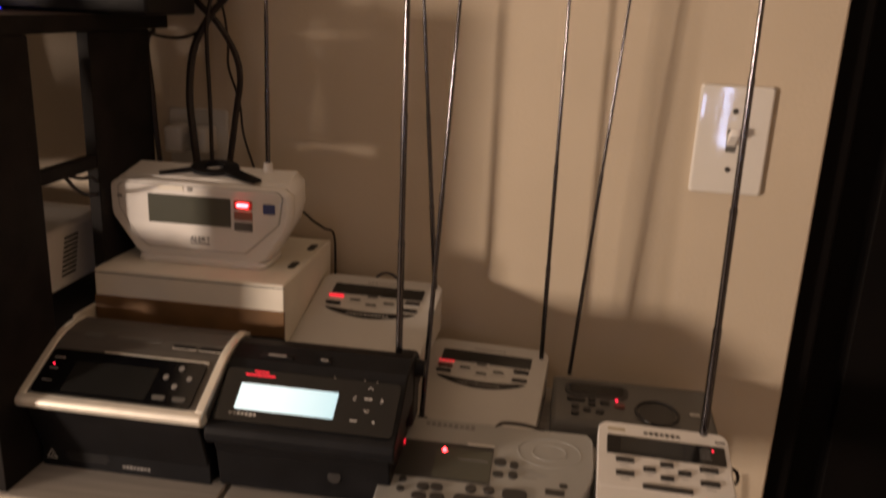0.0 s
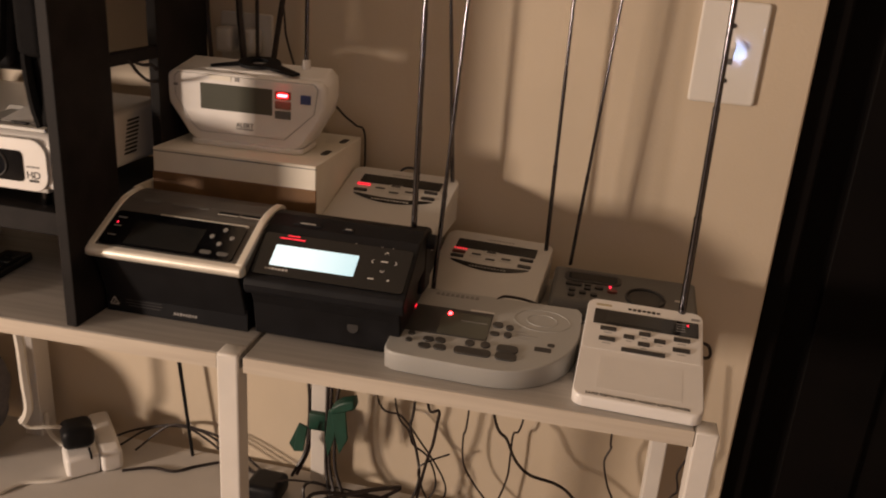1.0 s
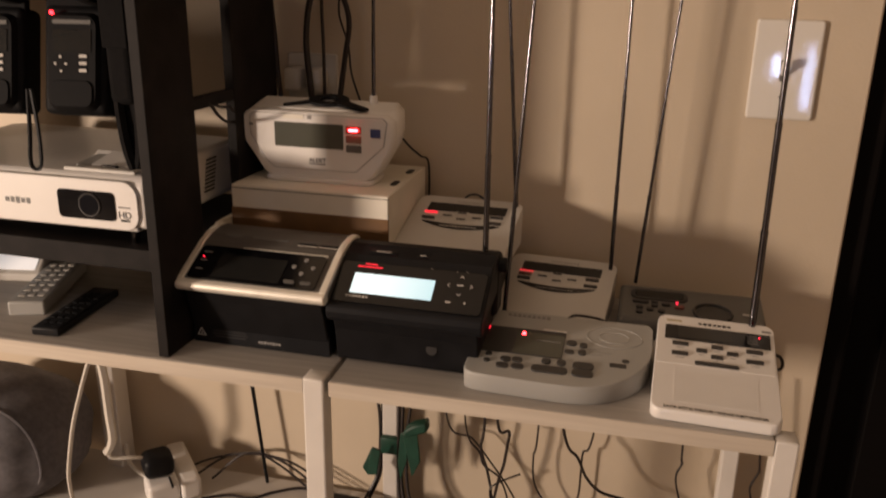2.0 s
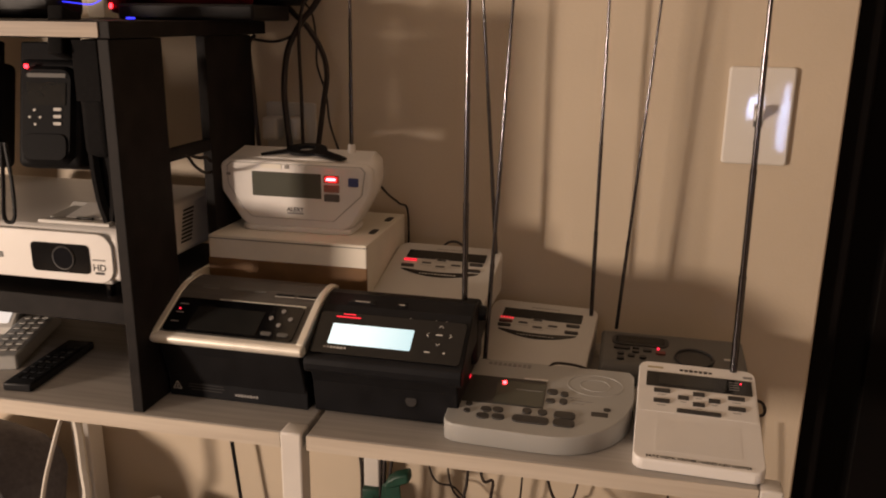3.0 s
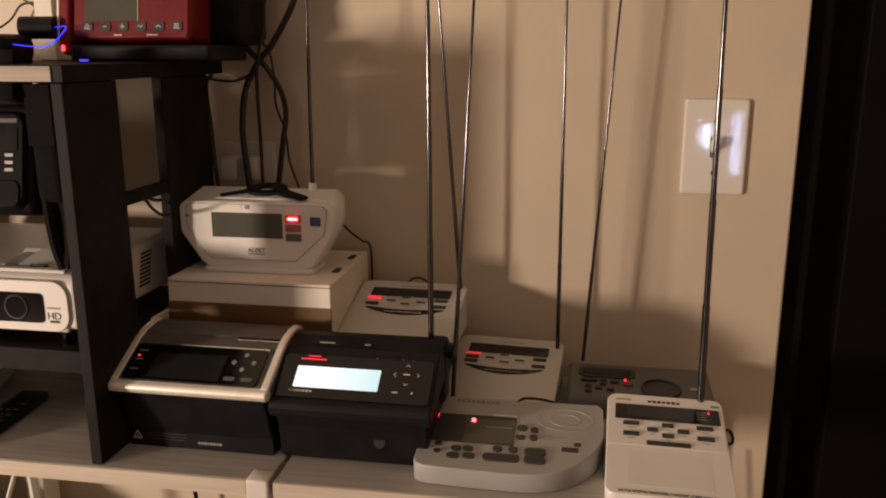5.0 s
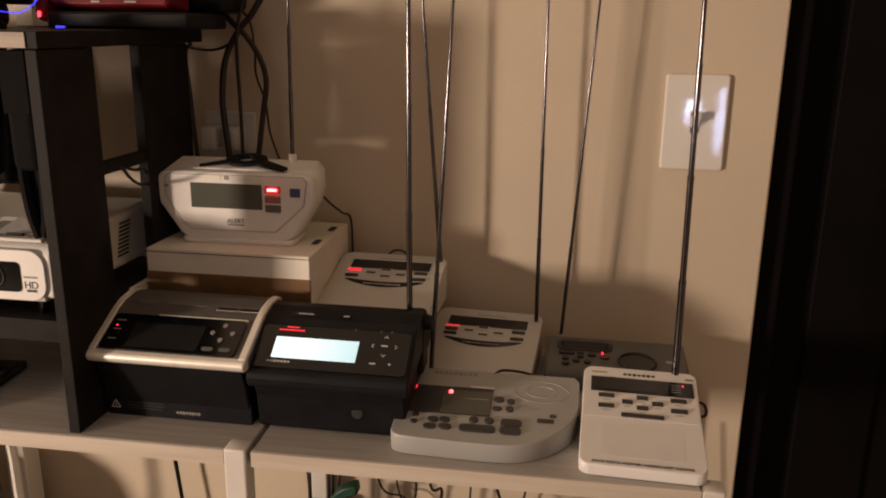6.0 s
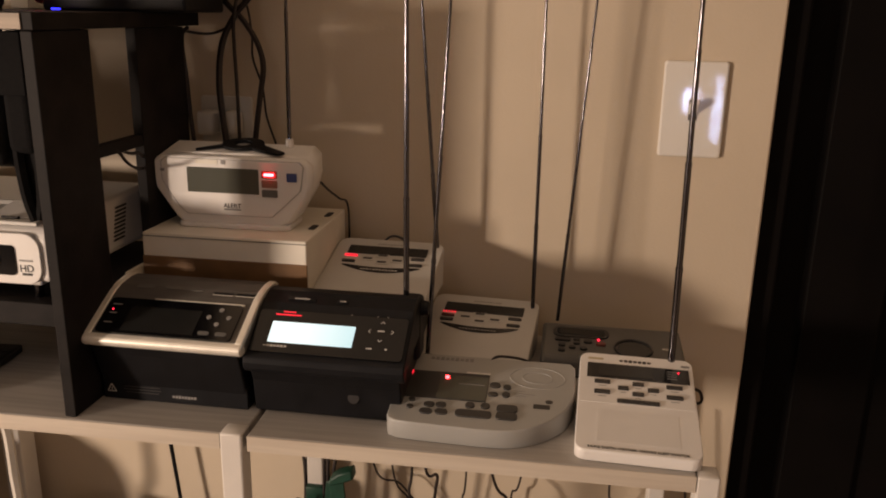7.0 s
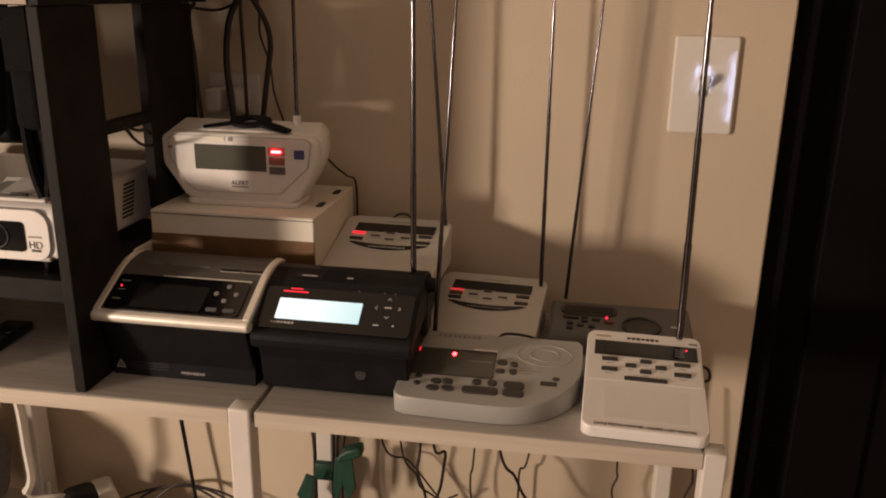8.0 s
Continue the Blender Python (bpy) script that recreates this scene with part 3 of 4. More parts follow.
w2 = smile_radio((-0.027, 1.020, SHELF), -3.0, "cream weather radio with curved black band, standing on the shelf", True)
antenna(w2, (0.0586, 0.1435, 0.044), (0.0556, 0.1435, 0.59), 0.0026, swivel=False)
single("small_box", box(-0.197, -0.086, 1.030, 1.15, SHELF, 0.7043, 0.0015), BLACK, "small black box under a white radio", "box")
w1 = smile_radio((-0.141, 1.002, 0.7046), -0.5, "cream weather radio with curved black band, raised on a box", False)
antenna(w1, (0.0584, 0.148, 0.046), (0.0270, 0.120, 0.52), 0.0026, swivel=False)
part("cord_loop", tube([(-0.02, 0.152, 0.038), (-0.005, 0.163, 0.053), (0.012, 0.161, 0.051), (0.02, 0.153, 0.035)], 0.0016), CABLE, w1)

# grey scanner-like radio behind
gr = thing("grey_radio", (0.137, 1.063, SHELF), 0.8, "dark grey table radio with small display and round speaker", "radio")
part("body", prism([(0, 0), (0.0, 0.018), (0.006, 0.026), (0.086, 0.034), (0.094, 0.028), (0.094, 0.0)], "x", -0.082, 0.082, 0.005, 3), GREY, gr)
S = face(0, 0.006, 0.0262, 5.7)
fr = part("display_frame", plate(-0.036, 0.056, 0.066, 0.024, 0.010, 0.0015, S), MIDGREY, gr)
part("screen", plate(-0.036, 0.056, 0.056, 0.015, 0.004, 0.0020, S), LCD_DARK, fr)
part("red_led", plate(-0.0155, 0.040, 0.0026, 0.0020, 0.0010, 0.0020, S), LED_DOT, gr, "small glowing red light")
for u, v, w in ((-0.057, 0.036, 0.019), (-0.041, 0.038, 0.008), (-0.041, 0.029, 0.008), (-0.028, 0.034, 0.010), (-0.058, 0.022, 0.008), (-0.046, 0.018, 0.008), (-0.058, 0.010, 0.008), (-0.033, 0.016, 0.008)):
    part("key", plate(u, v, w, 0.006, 0.0028, 0.0022, S), DARKBTN, gr)
part("red_key", plate(-0.013, 0.030, 0.011, 0.007, 0.003, 0.0022, S), mat("dull_red_key", (0.20, 0.06, 0.05), 0.5, bump=0), gr, "dull red key")
pts = [S @ Vector((0.024 + 0.021 * math.cos(2 * math.pi * i / 20), 0.024 + 0.021 * math.sin(2 * math.pi * i / 20), 0.0015)) for i in range(21)]
part("speaker_ring", tube(pts, 0.0016, 6, 2), DARKBTN, gr)
part("speaker", plate(0.024, 0.024, 0.036, 0.036, 0.018, 0.0008, S), MIDGREY, gr)
part("label_print", plate(0.062, 0.030, 0.010, 0.004, 0.0005, 0.0006, S), PALE_INK, gr)
antenna(gr, (-0.065, 0.088, 0.036), (-0.032, 0.088, 0.59), 0.0022, swivel=False)

# rounded grey-white radio
rc = thing("rounded_weather_radio", (0.0, 0.888, SHELF), 1.5, "grey-white rounded weather radio with many oval keys", "weather radio")
plan = [(-0.082, 0.129), (-0.0855, 0.124), (-0.0850, 0.012), (-0.0830, 0.006), (-0.0760, 0.002)]
for i in range(5):
    plan.append((-0.055 + 0.015 * i, 0.0002 - 0.0006 * i))
for i in range(13):
    a = radians(-90 + 7.5 * i)
    plan.append((0.020 + 0.0785 * math.cos(a), 0.085 + 0.087 * math.sin(a)))
plan += [(0.0985, 0.121), (0.094, 0.129)]
part("case", slab(plan, 0.0195, 0.13, 0.42), GREYWHITE, rc)
RS = face(0, 0, 0.0195, math.degrees(math.atan(0.13)))


lcd = part("display_panel", plate(-0.0325, 0.0690, 0.0835, 0.0505, 0.001, 0.0006, RS), MIDGREY, rc, "dark display window")
part("screen", plate(-0.0165, 0.0665, 0.050, 0.042, 0.001, 0.0010, RS), LCD, lcd)
part("display_shine", plate(-0.0080, 0.0730, 0.027, 0.0008, 0.0002, 0.0013, RS), GREY_INK, lcd)
part("display_rim", plate(-0.0030, 0.0958, 0.025, 0.0028, 0.0006, 0.0010, RS), WHITE, lcd)
part("red_led", plate(-0.0347, 0.0833, 0.0040, 0.0050, 0.002, 0.002, RS), glow("red_alarm", (1.0, 0.03, 0.035), 18), lcd, "bright glowing red light")
part("red_led", plate(-0.0738, 0.0890, 0.0035, 0.006, 0.0004, 0.002, RS), LED_SOFT, lcd, "small red light")
for u, v, w, h in ((-0.0646, 0.0386, 0.0070, 0.0066), (-0.0647, 0.0265, 0.0070, 0.0066), (-0.0462, 0.0323, 0.0110, 0.0088), (-0.0345, 0.0332, 0.0110, 0.0088), (-0.0478, 0.0202, 0.0130, 0.0090), (-0.0326, 0.0212, 0.0130, 0.0090), (-0.0010, 0.0219, 0.0360, 0.0118), (-0.0057, 0.0363, 0.0096, 0.0100), (0.0096, 0.0367, 0.0096, 0.0100), (0.0314, 0.0352, 0.0210, 0.0122), (0.0316, 0.0222, 0.0210, 0.0122), (0.0162, 0.0756, 0.0112, 0.0100), (0.0286, 0.0732, 0.0080, 0.0096), (0.0154, 0.0590, 0.0100, 0.0072), (0.0284, 0.0597, 0.0080, 0.0100)):
    part("oval_key", plate(u, v, w, h, 0.0046, 0.0016, RS, bevel=0.0004), MIDGREY, rc)
part("logo_print", plate(0.0650, 0.0440, 0.0165, 0.0075, 0.001, 0.0003, RS), MIDGREY, rc)
part("logo_print", plate(0.0722, 0.0535, 0.0075, 0.0065, 0.003, 0.0003, RS), MIDGREY, rc)
part("name_print", word_bars(-0.0345, 0.1218, 0.048, 0.0062, 9, RS), GREY_INK, rc)
for i, (u, w) in enumerate(((0.040, 0.014), (0.047, 0.022), (0.043, 0.012))):
    part("print", plate(u, 0.0690 - 0.0050 * i, w, 0.0007, 0.0002, 0.0003, RS), GREY_INK, rc)
for r in (0.014, 0.026):
    part("speaker_ring", tube([RS @ Vector((0.059 + r * 1.1 * math.cos(2 * math.pi * i / 28), 0.0965 + r * 0.78 * math.sin(2 * math.pi * i / 28), -0.0001)) for i in range(29)], 0.0006, 5, 1), GREYWHITE, rc)
antenna(rc, (-0.0655, 0.140, 0.030), (-0.0400, 0.150, 0.59), 0.0026, swivel=False)
part("antenna_mount", box(-0.075, -0.056, 0.1285, 0.134, 0.0, 0.026, 0.002), DARKBTN, rc)
part("antenna_socket", box(-0.071, -0.060, 0.129, 0.146, 0.0, 0.030, 0.002), DARKBTN, rc)
single("audio_cable", tube([(0.050, 1.032, 0.660), (0.036, 1.028, 0.6655), (0.022, 1.024, 0.6685), (0.010, 1.021, 0.6690), (0.004, 1.014, 0.6665)], 0.0016), CABLE, "short black cable over the rounded radio", "cable")

# white sloping radio at the end of the shelf
mr = thing("sloping_weather_radio", (0.1562, 0.884, SHELF), -0.9, "white sloping weather radio with speaker ribs and dark display", "weather radio")
part("case", slab(rounded(0.1175, 0.152, 0.010, 5, 0, 0.0735), 0.0125, 0.225, 0.6), WHITE, mr)
S = face(0, 0, 0.0125, math.degrees(math.atan(0.225)))


panel = part("display_panel", plate(0.0018, 0.1218, 0.1045, 0.0242, 0.0008, 0.0008, S), GLOSS, mr, "black display panel")
part("screen", plate(-0.0104, 0.1224, 0.055, 0.0195, 0.0006, 0.0012, S), LCD_DARK, panel)
part("red_led", plate(0.0434, 0.1276, 0.0018, 0.0018, 0.0008, 0.0014, S), LED_DOT, panel, "small glowing red light")
for i in range(4):
    part("print", plate(0.0365, 0.1285 - 0.0040 * i, 0.010, 0.0006, 0.0002, 0.0011, S), GREY_INK, panel)
part("key_field", plate(0.0, 0.0885, 0.113, 0.040, 0.002, 0.0003, S), WHITE2, mr)
for u, v, w in ((-0.0344, 0.1021, 0.0160), (-0.0344, 0.0853, 0.0160), (-0.0133, 0.0938, 0.0108), (0.0018, 0.1022, 0.0115), (0.0015, 0.0856, 0.0115), (0.0167, 0.0942, 0.0112), (0.0379, 0.1021, 0.0160), (0.0376, 0.0856, 0.0165)):
    part("key", plate(u, v, w, 0.0054, 0.0006, 0.0018, S), DARKBTN, mr)
    part("print", plate(u, v - 0.0064, w * 0.5, 0.0006, 0.0002, 0.0006, S), GREY_INK, mr)
wide = part("wide_key", plate(0.0014, 0.0728, 0.042, 0.0052, 0.001, 0.0018, S), DARKBTN, mr)
part("key_mark", plate(0.0010, 0.0730, 0.024, 0.0020, 0.0005, 0.0021, S), MIDGREY, wide)
bm = None
for i in range(27):
    bm = plate(-0.038 + 0.076 * i / 26, 0.0345, 0.0022, 0.046, 0.0005, 0.00022, S, 0, bm)
part("speaker_ribs", bm, WHITE, mr)
part("printed_line", lettering("S.A.M.E. DIGITAL WEATHER / HAZARD ALERT MONITOR", 0.0030, S @ Matrix.Translation((-0.0002, 0.0026, 0.0003)), 0.0002, stretch=0.86), INK, mr)
part("name_print", word_bars(-0.0008, 0.1415, 0.034, 0.0042, 7, S), INK, mr)
part("badge", plate(-0.042, 0.1425, 0.016, 0.0034, 0.001, 0.0003, S), mat("gold_print", (0.45, 0.38, 0.25), 0.5, bump=0), mr)
part("badge", plate(0.051, 0.1405, 0.009, 0.0036, 0.001, 0.0003, S), GREY_INK, mr)
antenna(mr, (0.0375, 0.1475, 0.040), (0.0305, 0.1475, 0.59), 0.0038, swivel=False)
single("power_cable", tube([(0.214, 1.015, 0.6535), (0.221, 1.018, 0.6525), (0.227, 1.020, 0.649), (0.2300, 1.021, 0.642), (0.2295, 1.022, 0.636), (0.224, 1.024, 0.6338), (0.214, 1.045, 0.6338)], 0.0017), CABLE, "thin black power cable beside the white radio", "cable")

# ---- black rack with projector ----
rk = thing("black_rack", (-0.405, 0.864, SHELF), 0, "black wooden rack standing on the pale shelf", "rack")
part("front_upright", box(-0.006, 0.006, 0, 0.087, 0, 0.3775, 0.001), BLACK_WOOD, rk)
part("rear_upright", box(-0.006, 0.006, 0.174, 0.285, 0, 0.3775, 0.001), BLACK_WOOD, rk)
part("side_rail", box(-0.005, 0.005, 0.0875, 0.1735, 0.249, 0.262, 0.001), BLACK_WOOD, rk)
for y0, y1 in ((0, 0.087), (0.174, 0.285)):
    part("far_upright", box(-0.456, -0.444, y0, y1, 0, 0.3775, 0.001), BLACK_WOOD, rk)
part("middle_board", box(-0.4435, -0.0065, 0.041, 0.285, 0.078, 0.103, 0.001), BLACK_WOOD, rk)
top = part("top_board", box(-0.46, 0.008, 0.0, 0.325, 0.378, 0.394, 0.001), BLACK_WOOD, rk)
part("front_edge", box(-0.46, -0.0035, -0.0015, 0.001, 0.379, 0.3925), RAW_EDGE, top, "pale raw front edge")

pj = thing("projector", (-0.604, 0.906, 0.735), 1.0, "white home projector on the black rack", "projector")
part("body", prism([(0.002, 0.021), (0.0, 0.026), (0.0, 0.068), (0.004, 0.0755), (0.012, 0.0780), (0.10, 0.0825), (0.19, 0.0865), (0.222, 0.0830), (0.232, 0.072), (0.232, 0.024), (0.226, 0.020)], "x", -0.165, 0.165, 0.006, 3), WHITE, pj)
part("front_panel", prism(rounded(0.312, 0.054, 0.017, 6, 0.0, 0.0470), "y", -0.0035, 0.003, 0.0012), WHITE2, pj, "raised white front panel")
part("bottom_pan", box(-0.145, 0.145, 0.01, 0.215, 0.014, 0.023, 0.003), CREAM, pj)
PF = Matrix.Translation((0, -0.0035, 0)) @ TOWALL
part("lens_window", plate(0.0935, 0.0455, 0.070, 0.032, 0.005, 0.0012, PF), GLOSS, pj, "dark lens window")
ln = part("lens", rod((0.098, -0.0045, 0.0460), (0.098, -0.0066, 0.0460), 0.0125, 0.0115, 28), LENS, pj)
part("lens_ring", tube([Vector((0.098 + 0.0125 * math.cos(2 * math.pi * i / 24), -0.0052, 0.0460 + 0.0125 * math.sin(2 * math.pi * i / 24))) for i in range(25)], 0.0012, 6, 1), DARKBTN, ln)
part("name_print", word_bars(0.006, 0.044, 0.034, 0.0075, 5, PF), GREY, pj)
part("printed_word", lettering("HD", 0.0076, PF @ Matrix.Translation((0.1395, 0.0370, 0.0003)), 0.0002), INK, pj)
part("print", plate(0.1395, 0.0312, 0.011, 0.0026, 0.0004, 0.0005, PF), INK, pj)
part("print", plate(0.1395, 0.0458, 0.015, 0.0018, 0.0004, 0.0005, PF), GREY_INK, pj)
tray = part("zoom_tray", prism([(0.014, 0.0770), (0.014, 0.0815), (0.022, 0.0820), (0.025, 0.0800), (0.068, 0.0835), (0.075, 0.0880), (0.080, 0.0880), (0.084, 0.0810)], "x", 0.056, 0.144, 0.001), CREAM, pj)
# lit and shaded slopes of the basin, told apart by white and grey plastic
part("tray_recess", prism([(0.032, 0.0800), (0.032, 0.0815), (0.052, 0.0850), (0.0735, 0.0890), (0.0765, 0.0890), (0.070, 0.0820)], "x", 0.078, 0.134, 0.0003), WHITE, tray, "white tray slope, coloured as the side that faces the light")
part("tray_slope", prism([(0.030, 0.0800), (0.030, 0.0812), (0.072, 0.0850), (0.074, 0.0820)], "x", 0.060, 0.0775, 0.0003), GREYWHITE, tray, "sloping tray side with its shade put into the grey")
part("focus_lever", box(0.094, 0.114, 0.027, 0.031, 0.0795, 0.0830, 0.001), DARKBTN, tray)
part("top_seam", box(0.050, 0.150, 0.0900, 0.0915, 0.0800, 0.0838), GREY, pj)
part("foot", rod((0.135, 0.018, 0.0), (0.135, 0.018, 0.020), 0.0045, 0.006, 12), CHROME, pj, "metal screw foot")
part("foot", rod((-0.135, 0.018, 0.0), (-0.135, 0.018, 0.020), 0.0045, 0.006, 12), CHROME, pj, "metal screw foot")
part("foot", rod((0.0, 0.20, 0.0), (0.0, 0.20, 0.014), 0.006, 0.006, 12), BLACK, pj, "black rubber foot")
for i in range(9):
    part("vent_slot", box(0.1646, 0.1656, 0.118 + 0.0012 * i, 0.142 + 0.0012 * i, 0.034 + 0.0046 * i, 0.0364 + 0.0046 * i), INK, pj)


# handheld radios hanging from the rack's top board
def handheld(x, y, z, label):
    drop = 1.009 - z
    t = thing("handheld_radio", (x, y, z), 3, label, "handheld radio", "hanging handheld radios")
    t.matrix_world = pose(x, y - 0.010, z, -13, 0, 8)
    part("body", box(-0.034, 0.034, 0.0, 0.034, 0.0, 0.108, 0.007, 3), MATT, t)
    part("front_shell", loft([[(a * 0.88, -0.006, 0.05 + (b - 0.05) * 0.9) for a, b in rounded(0.056, 0.098, 0.012, 4, 0, 0.052)], [(a, 0.001, b) for a, b in rounded(0.056, 0.098, 0.012, 4, 0, 0.052)]]), MATT, t)
    HF = Matrix.Translation((0, -0.006, 0)) @ TOWALL
    part("screen", plate(0.0, 0.072, 0.040, 0.022, 0.001, 0.0008, HF), LCD_DARK, t, "grey display")
    for u, v in ((-0.012, 0.056), (-0.017, 0.049), (-0.006, 0.049), (-0.011, 0.042)):
        part("arrow_mark", plate(u, v, 0.0024, 0.0024, 0.0008, 0.0008, HF), PALE_INK, t)
    for v in (0.057, 0.050, 0.043):
        part("key", plate(0.012, v, 0.008, 0.003, 0.0008, 0.001, HF), PALE_INK, t)
    part("grille", plate(0.0, 0.022, 0.040, 0.022, 0.004, 0.0008, HF), MATT, t)
    part("top_band", plate(0.0, 0.090, 0.040, 0.004, 0.001, 0.0010, HF), GREY, t)
    part("bottom_pad", plate(0.0, 0.020, 0.044, 0.026, 0.008, 0.0016, HF, bevel=0.0006), MATT, t)
    part("hanger", box(0.014, 0.030, -0.030, 0.004, drop - 0.018, drop + 0.028, 0.002), CLOTH, t, "black clip over the board's edge")
    part("hook", box(-0.034, 0.034, 0.004, 0.012, 0.100, drop, 0.002), MATT, t)
    return t


h1 = handheld(-0.487, 0.884, 0.884, "black handheld radio with keys, hanging from the rack")
part("red_led", plate(-0.021, 0.0985, 0.0024, 0.0038, 0.001, 0.0024, Matrix.Translation((0, -0.006, 0)) @ TOWALL), LED_RED, h1, "glowing red light")
# three more out of view, added and hung lower to shade the wall
for x in (-0.656, -0.726, -0.796):
    handheld(x, 0.884, 0.842, "black handheld radio with keys, hanging from the rack")
handheld(-0.586, 0.884, 0.881, "black handheld radio with keys, hanging from the rack")
single("wrist_strap", tube([(-0.549, 0.885, 0.905), (-0.553, 0.884, 0.86), (-0.557, 0.884, 0.828), (-0.551, 0.884, 0.821), (-0.544, 0.884, 0.828), (-0.542, 0.884, 0.86), (-0.545, 0.885, 0.905)], 0.0022), BLACK, "black looped wrist strap hanging by the radios", "strap")
pouch = thing("black_pouch", (-0.440, 0.892, 0.890), 0, "black radio pouch hanging between a handheld and the rack", "pouch")
part("pouch_body", box(-0.014, 0.016, -0.008, 0.030, 0.004, 0.1185, 0.008, 3), CLOTH, pouch)
part("flap", box(-0.013, 0.015, -0.0105, -0.0075, 0.060, 0.1180, 0.001), CLOTH, pouch)
part("strap_band", tube([(-0.007, 0.000, 0.020), (-0.005, -0.002, -0.010), (0.000, -0.004, -0.040), (0.006, -0.004, -0.061)], 0.0058), CLOTH, pouch)
part("strap_band", tube([(0.013, 0.002, 0.020), (0.014, 0.000, -0.010), (0.014, -0.002, -0.040), (0.011, -0.003, -0.060)], 0.0058), CLOTH, pouch)
part("strap_tongue", prism([(-0.006, 0.015), (0.013, 0.015), (0.013, -0.040), (0.008, -0.058), (0.002, -0.045)], "y", 0.001, 0.004, 0.0008), CLOTH, pouch)

# red radio and its neighbours on the top board
TOPZ = 1.0264
single("black_case", box(-0.515, -0.345, 1.050, 1.15, TOPZ, 1.0445, 0.003), BLACK, "flat black case under the red radio", "case")
rd = thing("red_radio", (-0.447, 1.056, 1.0500), 0, "red emergency radio with grey display and dark keys", "radio")
rd.matrix_world = pose(-0.447, 1.056, 1.0500, -9, 0, 0)
part("body", box(-0.066, 0.078, 0.0, 0.05, 0.0, 0.068, 0.006, 3), RED, rd)
end = part("end_grip", prism(rounded(0.060, 0.081, 0.012, 5, 0.024, 0.0245), "x", -0.081, -0.0665, 0.004, 3), RED, rd, "rounded red end grip")
part("end_trim", prism(rounded(0.050, 0.070, 0.010, 5, 0.021, 0.0255), "x", -0.0845, -0.0812, 0.001), SILVER, end, "silver end trim")
RF = TOWALL
bezel = part("bezel", plate(0.004, 0.034, 0.140, 0.060, 0.004, 0.0007, RF), RED, rd)
part("screen", plate(-0.019, 0.0355, 0.064, 0.029, 0.001, 0.0012, RF), LCD, bezel)
part("screen_edge", plate(0.0145, 0.0365, 0.0008, 0.033, 0.0003, 0.0016, RF), PALE_INK, bezel)
bm = None
for i in range(7):
    for j in range(5):
        bm = plate(0.026 + 0.0065 * i, 0.025 + 0.006 * j, 0.0022, 0.0022, 0.001, 0.0009, RF, 0, bm)
part("speaker_grille", bm, DARK_RED, bezel, "small dark speaker holes")
for i in range(6):
    u = -0.0475 + 0.0218 * i
    k = part("key", plate(u, 0.0145, 0.0135, 0.0105, 0.003, 0.0018, RF), DARK_RED, rd)
    bm = plate(u, 0.0145, 0.0050, 0.0010, 0.0003, 0.0021, RF) if i in (1, 2) else None
    if i == 2:
        bm = plate(u, 0.0145, 0.0010, 0.0050, 0.0003, 0.0021, RF, 0, bm)
    if i in (3, 4):
        for sx in (-1, 1):
            b = box(-0.0019, 0.0019, -0.0005, 0.0005, 0.0005, 0.0021)
            b.transform(RF @ Matrix.Translation((u + sx * 0.0013, 0.0145, 0)) @ Matrix.Rotation(radians(sx * (40 if i == 3 else -40)), 4, "Z"))
            bm = join(bm, b)
    if i in (0, 5):
        for dv, w in ((-0.0022, 0.0075), (0.0, 0.0060), (0.0022, 0.0040 if i == 0 else 0.0060)):
            bm = plate(u, 0.0145 + dv, w, 0.0010, 0.0003, 0.0021, RF, 0, bm)
    part("key_mark", bm, PALE_INK, k)
for u, w in ((-0.010, 0.010), (0.032, 0.014)):
    part("print", plate(u, 0.0052, w, 0.0016, 0.0002, 0.0010, RF), PALE_INK, rd)
part("power_led", plate(-0.0745, -0.010, 0.0026, 0.0060, 0.0008, 0.0012, RF @ Matrix.Translation((0, 0, 0.0065))), LED_RED, end, "small glowing red light")
# its top is out of view; the height is made up to shade the wall
single("black_speaker", box(-0.425, -0.332, 1.116, 1.190, 1.0447, 1.270, 0.012, 4), BLACK, "tall black speaker box behind the red radio", "speaker")
single("plug_adapter", rod((-0.568, 1.044, 1.0635), (-0.531, 1.052, 1.0635), 0.0125, 0.0125, 24), BLACK, "black round plug lying on a black adapter", "adapter")
single("cable_adapter", box(-0.665, -0.548, 0.985, 1.040, TOPZ, 1.0560, 0.010, 3), BLACK, "black rounded power adapter lying on the rack", "adapter")
single("white_carton", box(-0.617, -0.592, 1.135, 1.180, TOPZ, 1.135, 0.0015), CARD, "small white carton behind the red radio", "box")
single("blue_light_strip", tube([(-0.550, 1.000, 1.0450), (-0.529, 1.000, 1.0430), (-0.512, 1.000, 1.0420), (-0.501, 1.002, 1.0470), (-0.497, 1.010, 1.0540), (-0.503, 1.030, 1.0640), (-0.530, 1.050, 1.0640)], 0.0005), LED_BLUE, "thin glowing blue light strip", "light strip")
# blue reflection in the glossy board, drawn as a small glowing rod
single("blue_light", rod((-0.490, 1.030, TOPZ + 0.0014), (-0.480, 1.030, TOPZ + 0.0014), 0.0012, 0.0010, 8), LED_BLUE, "tiny blue reflection on the rack, drawn as a glowing rod", "light")
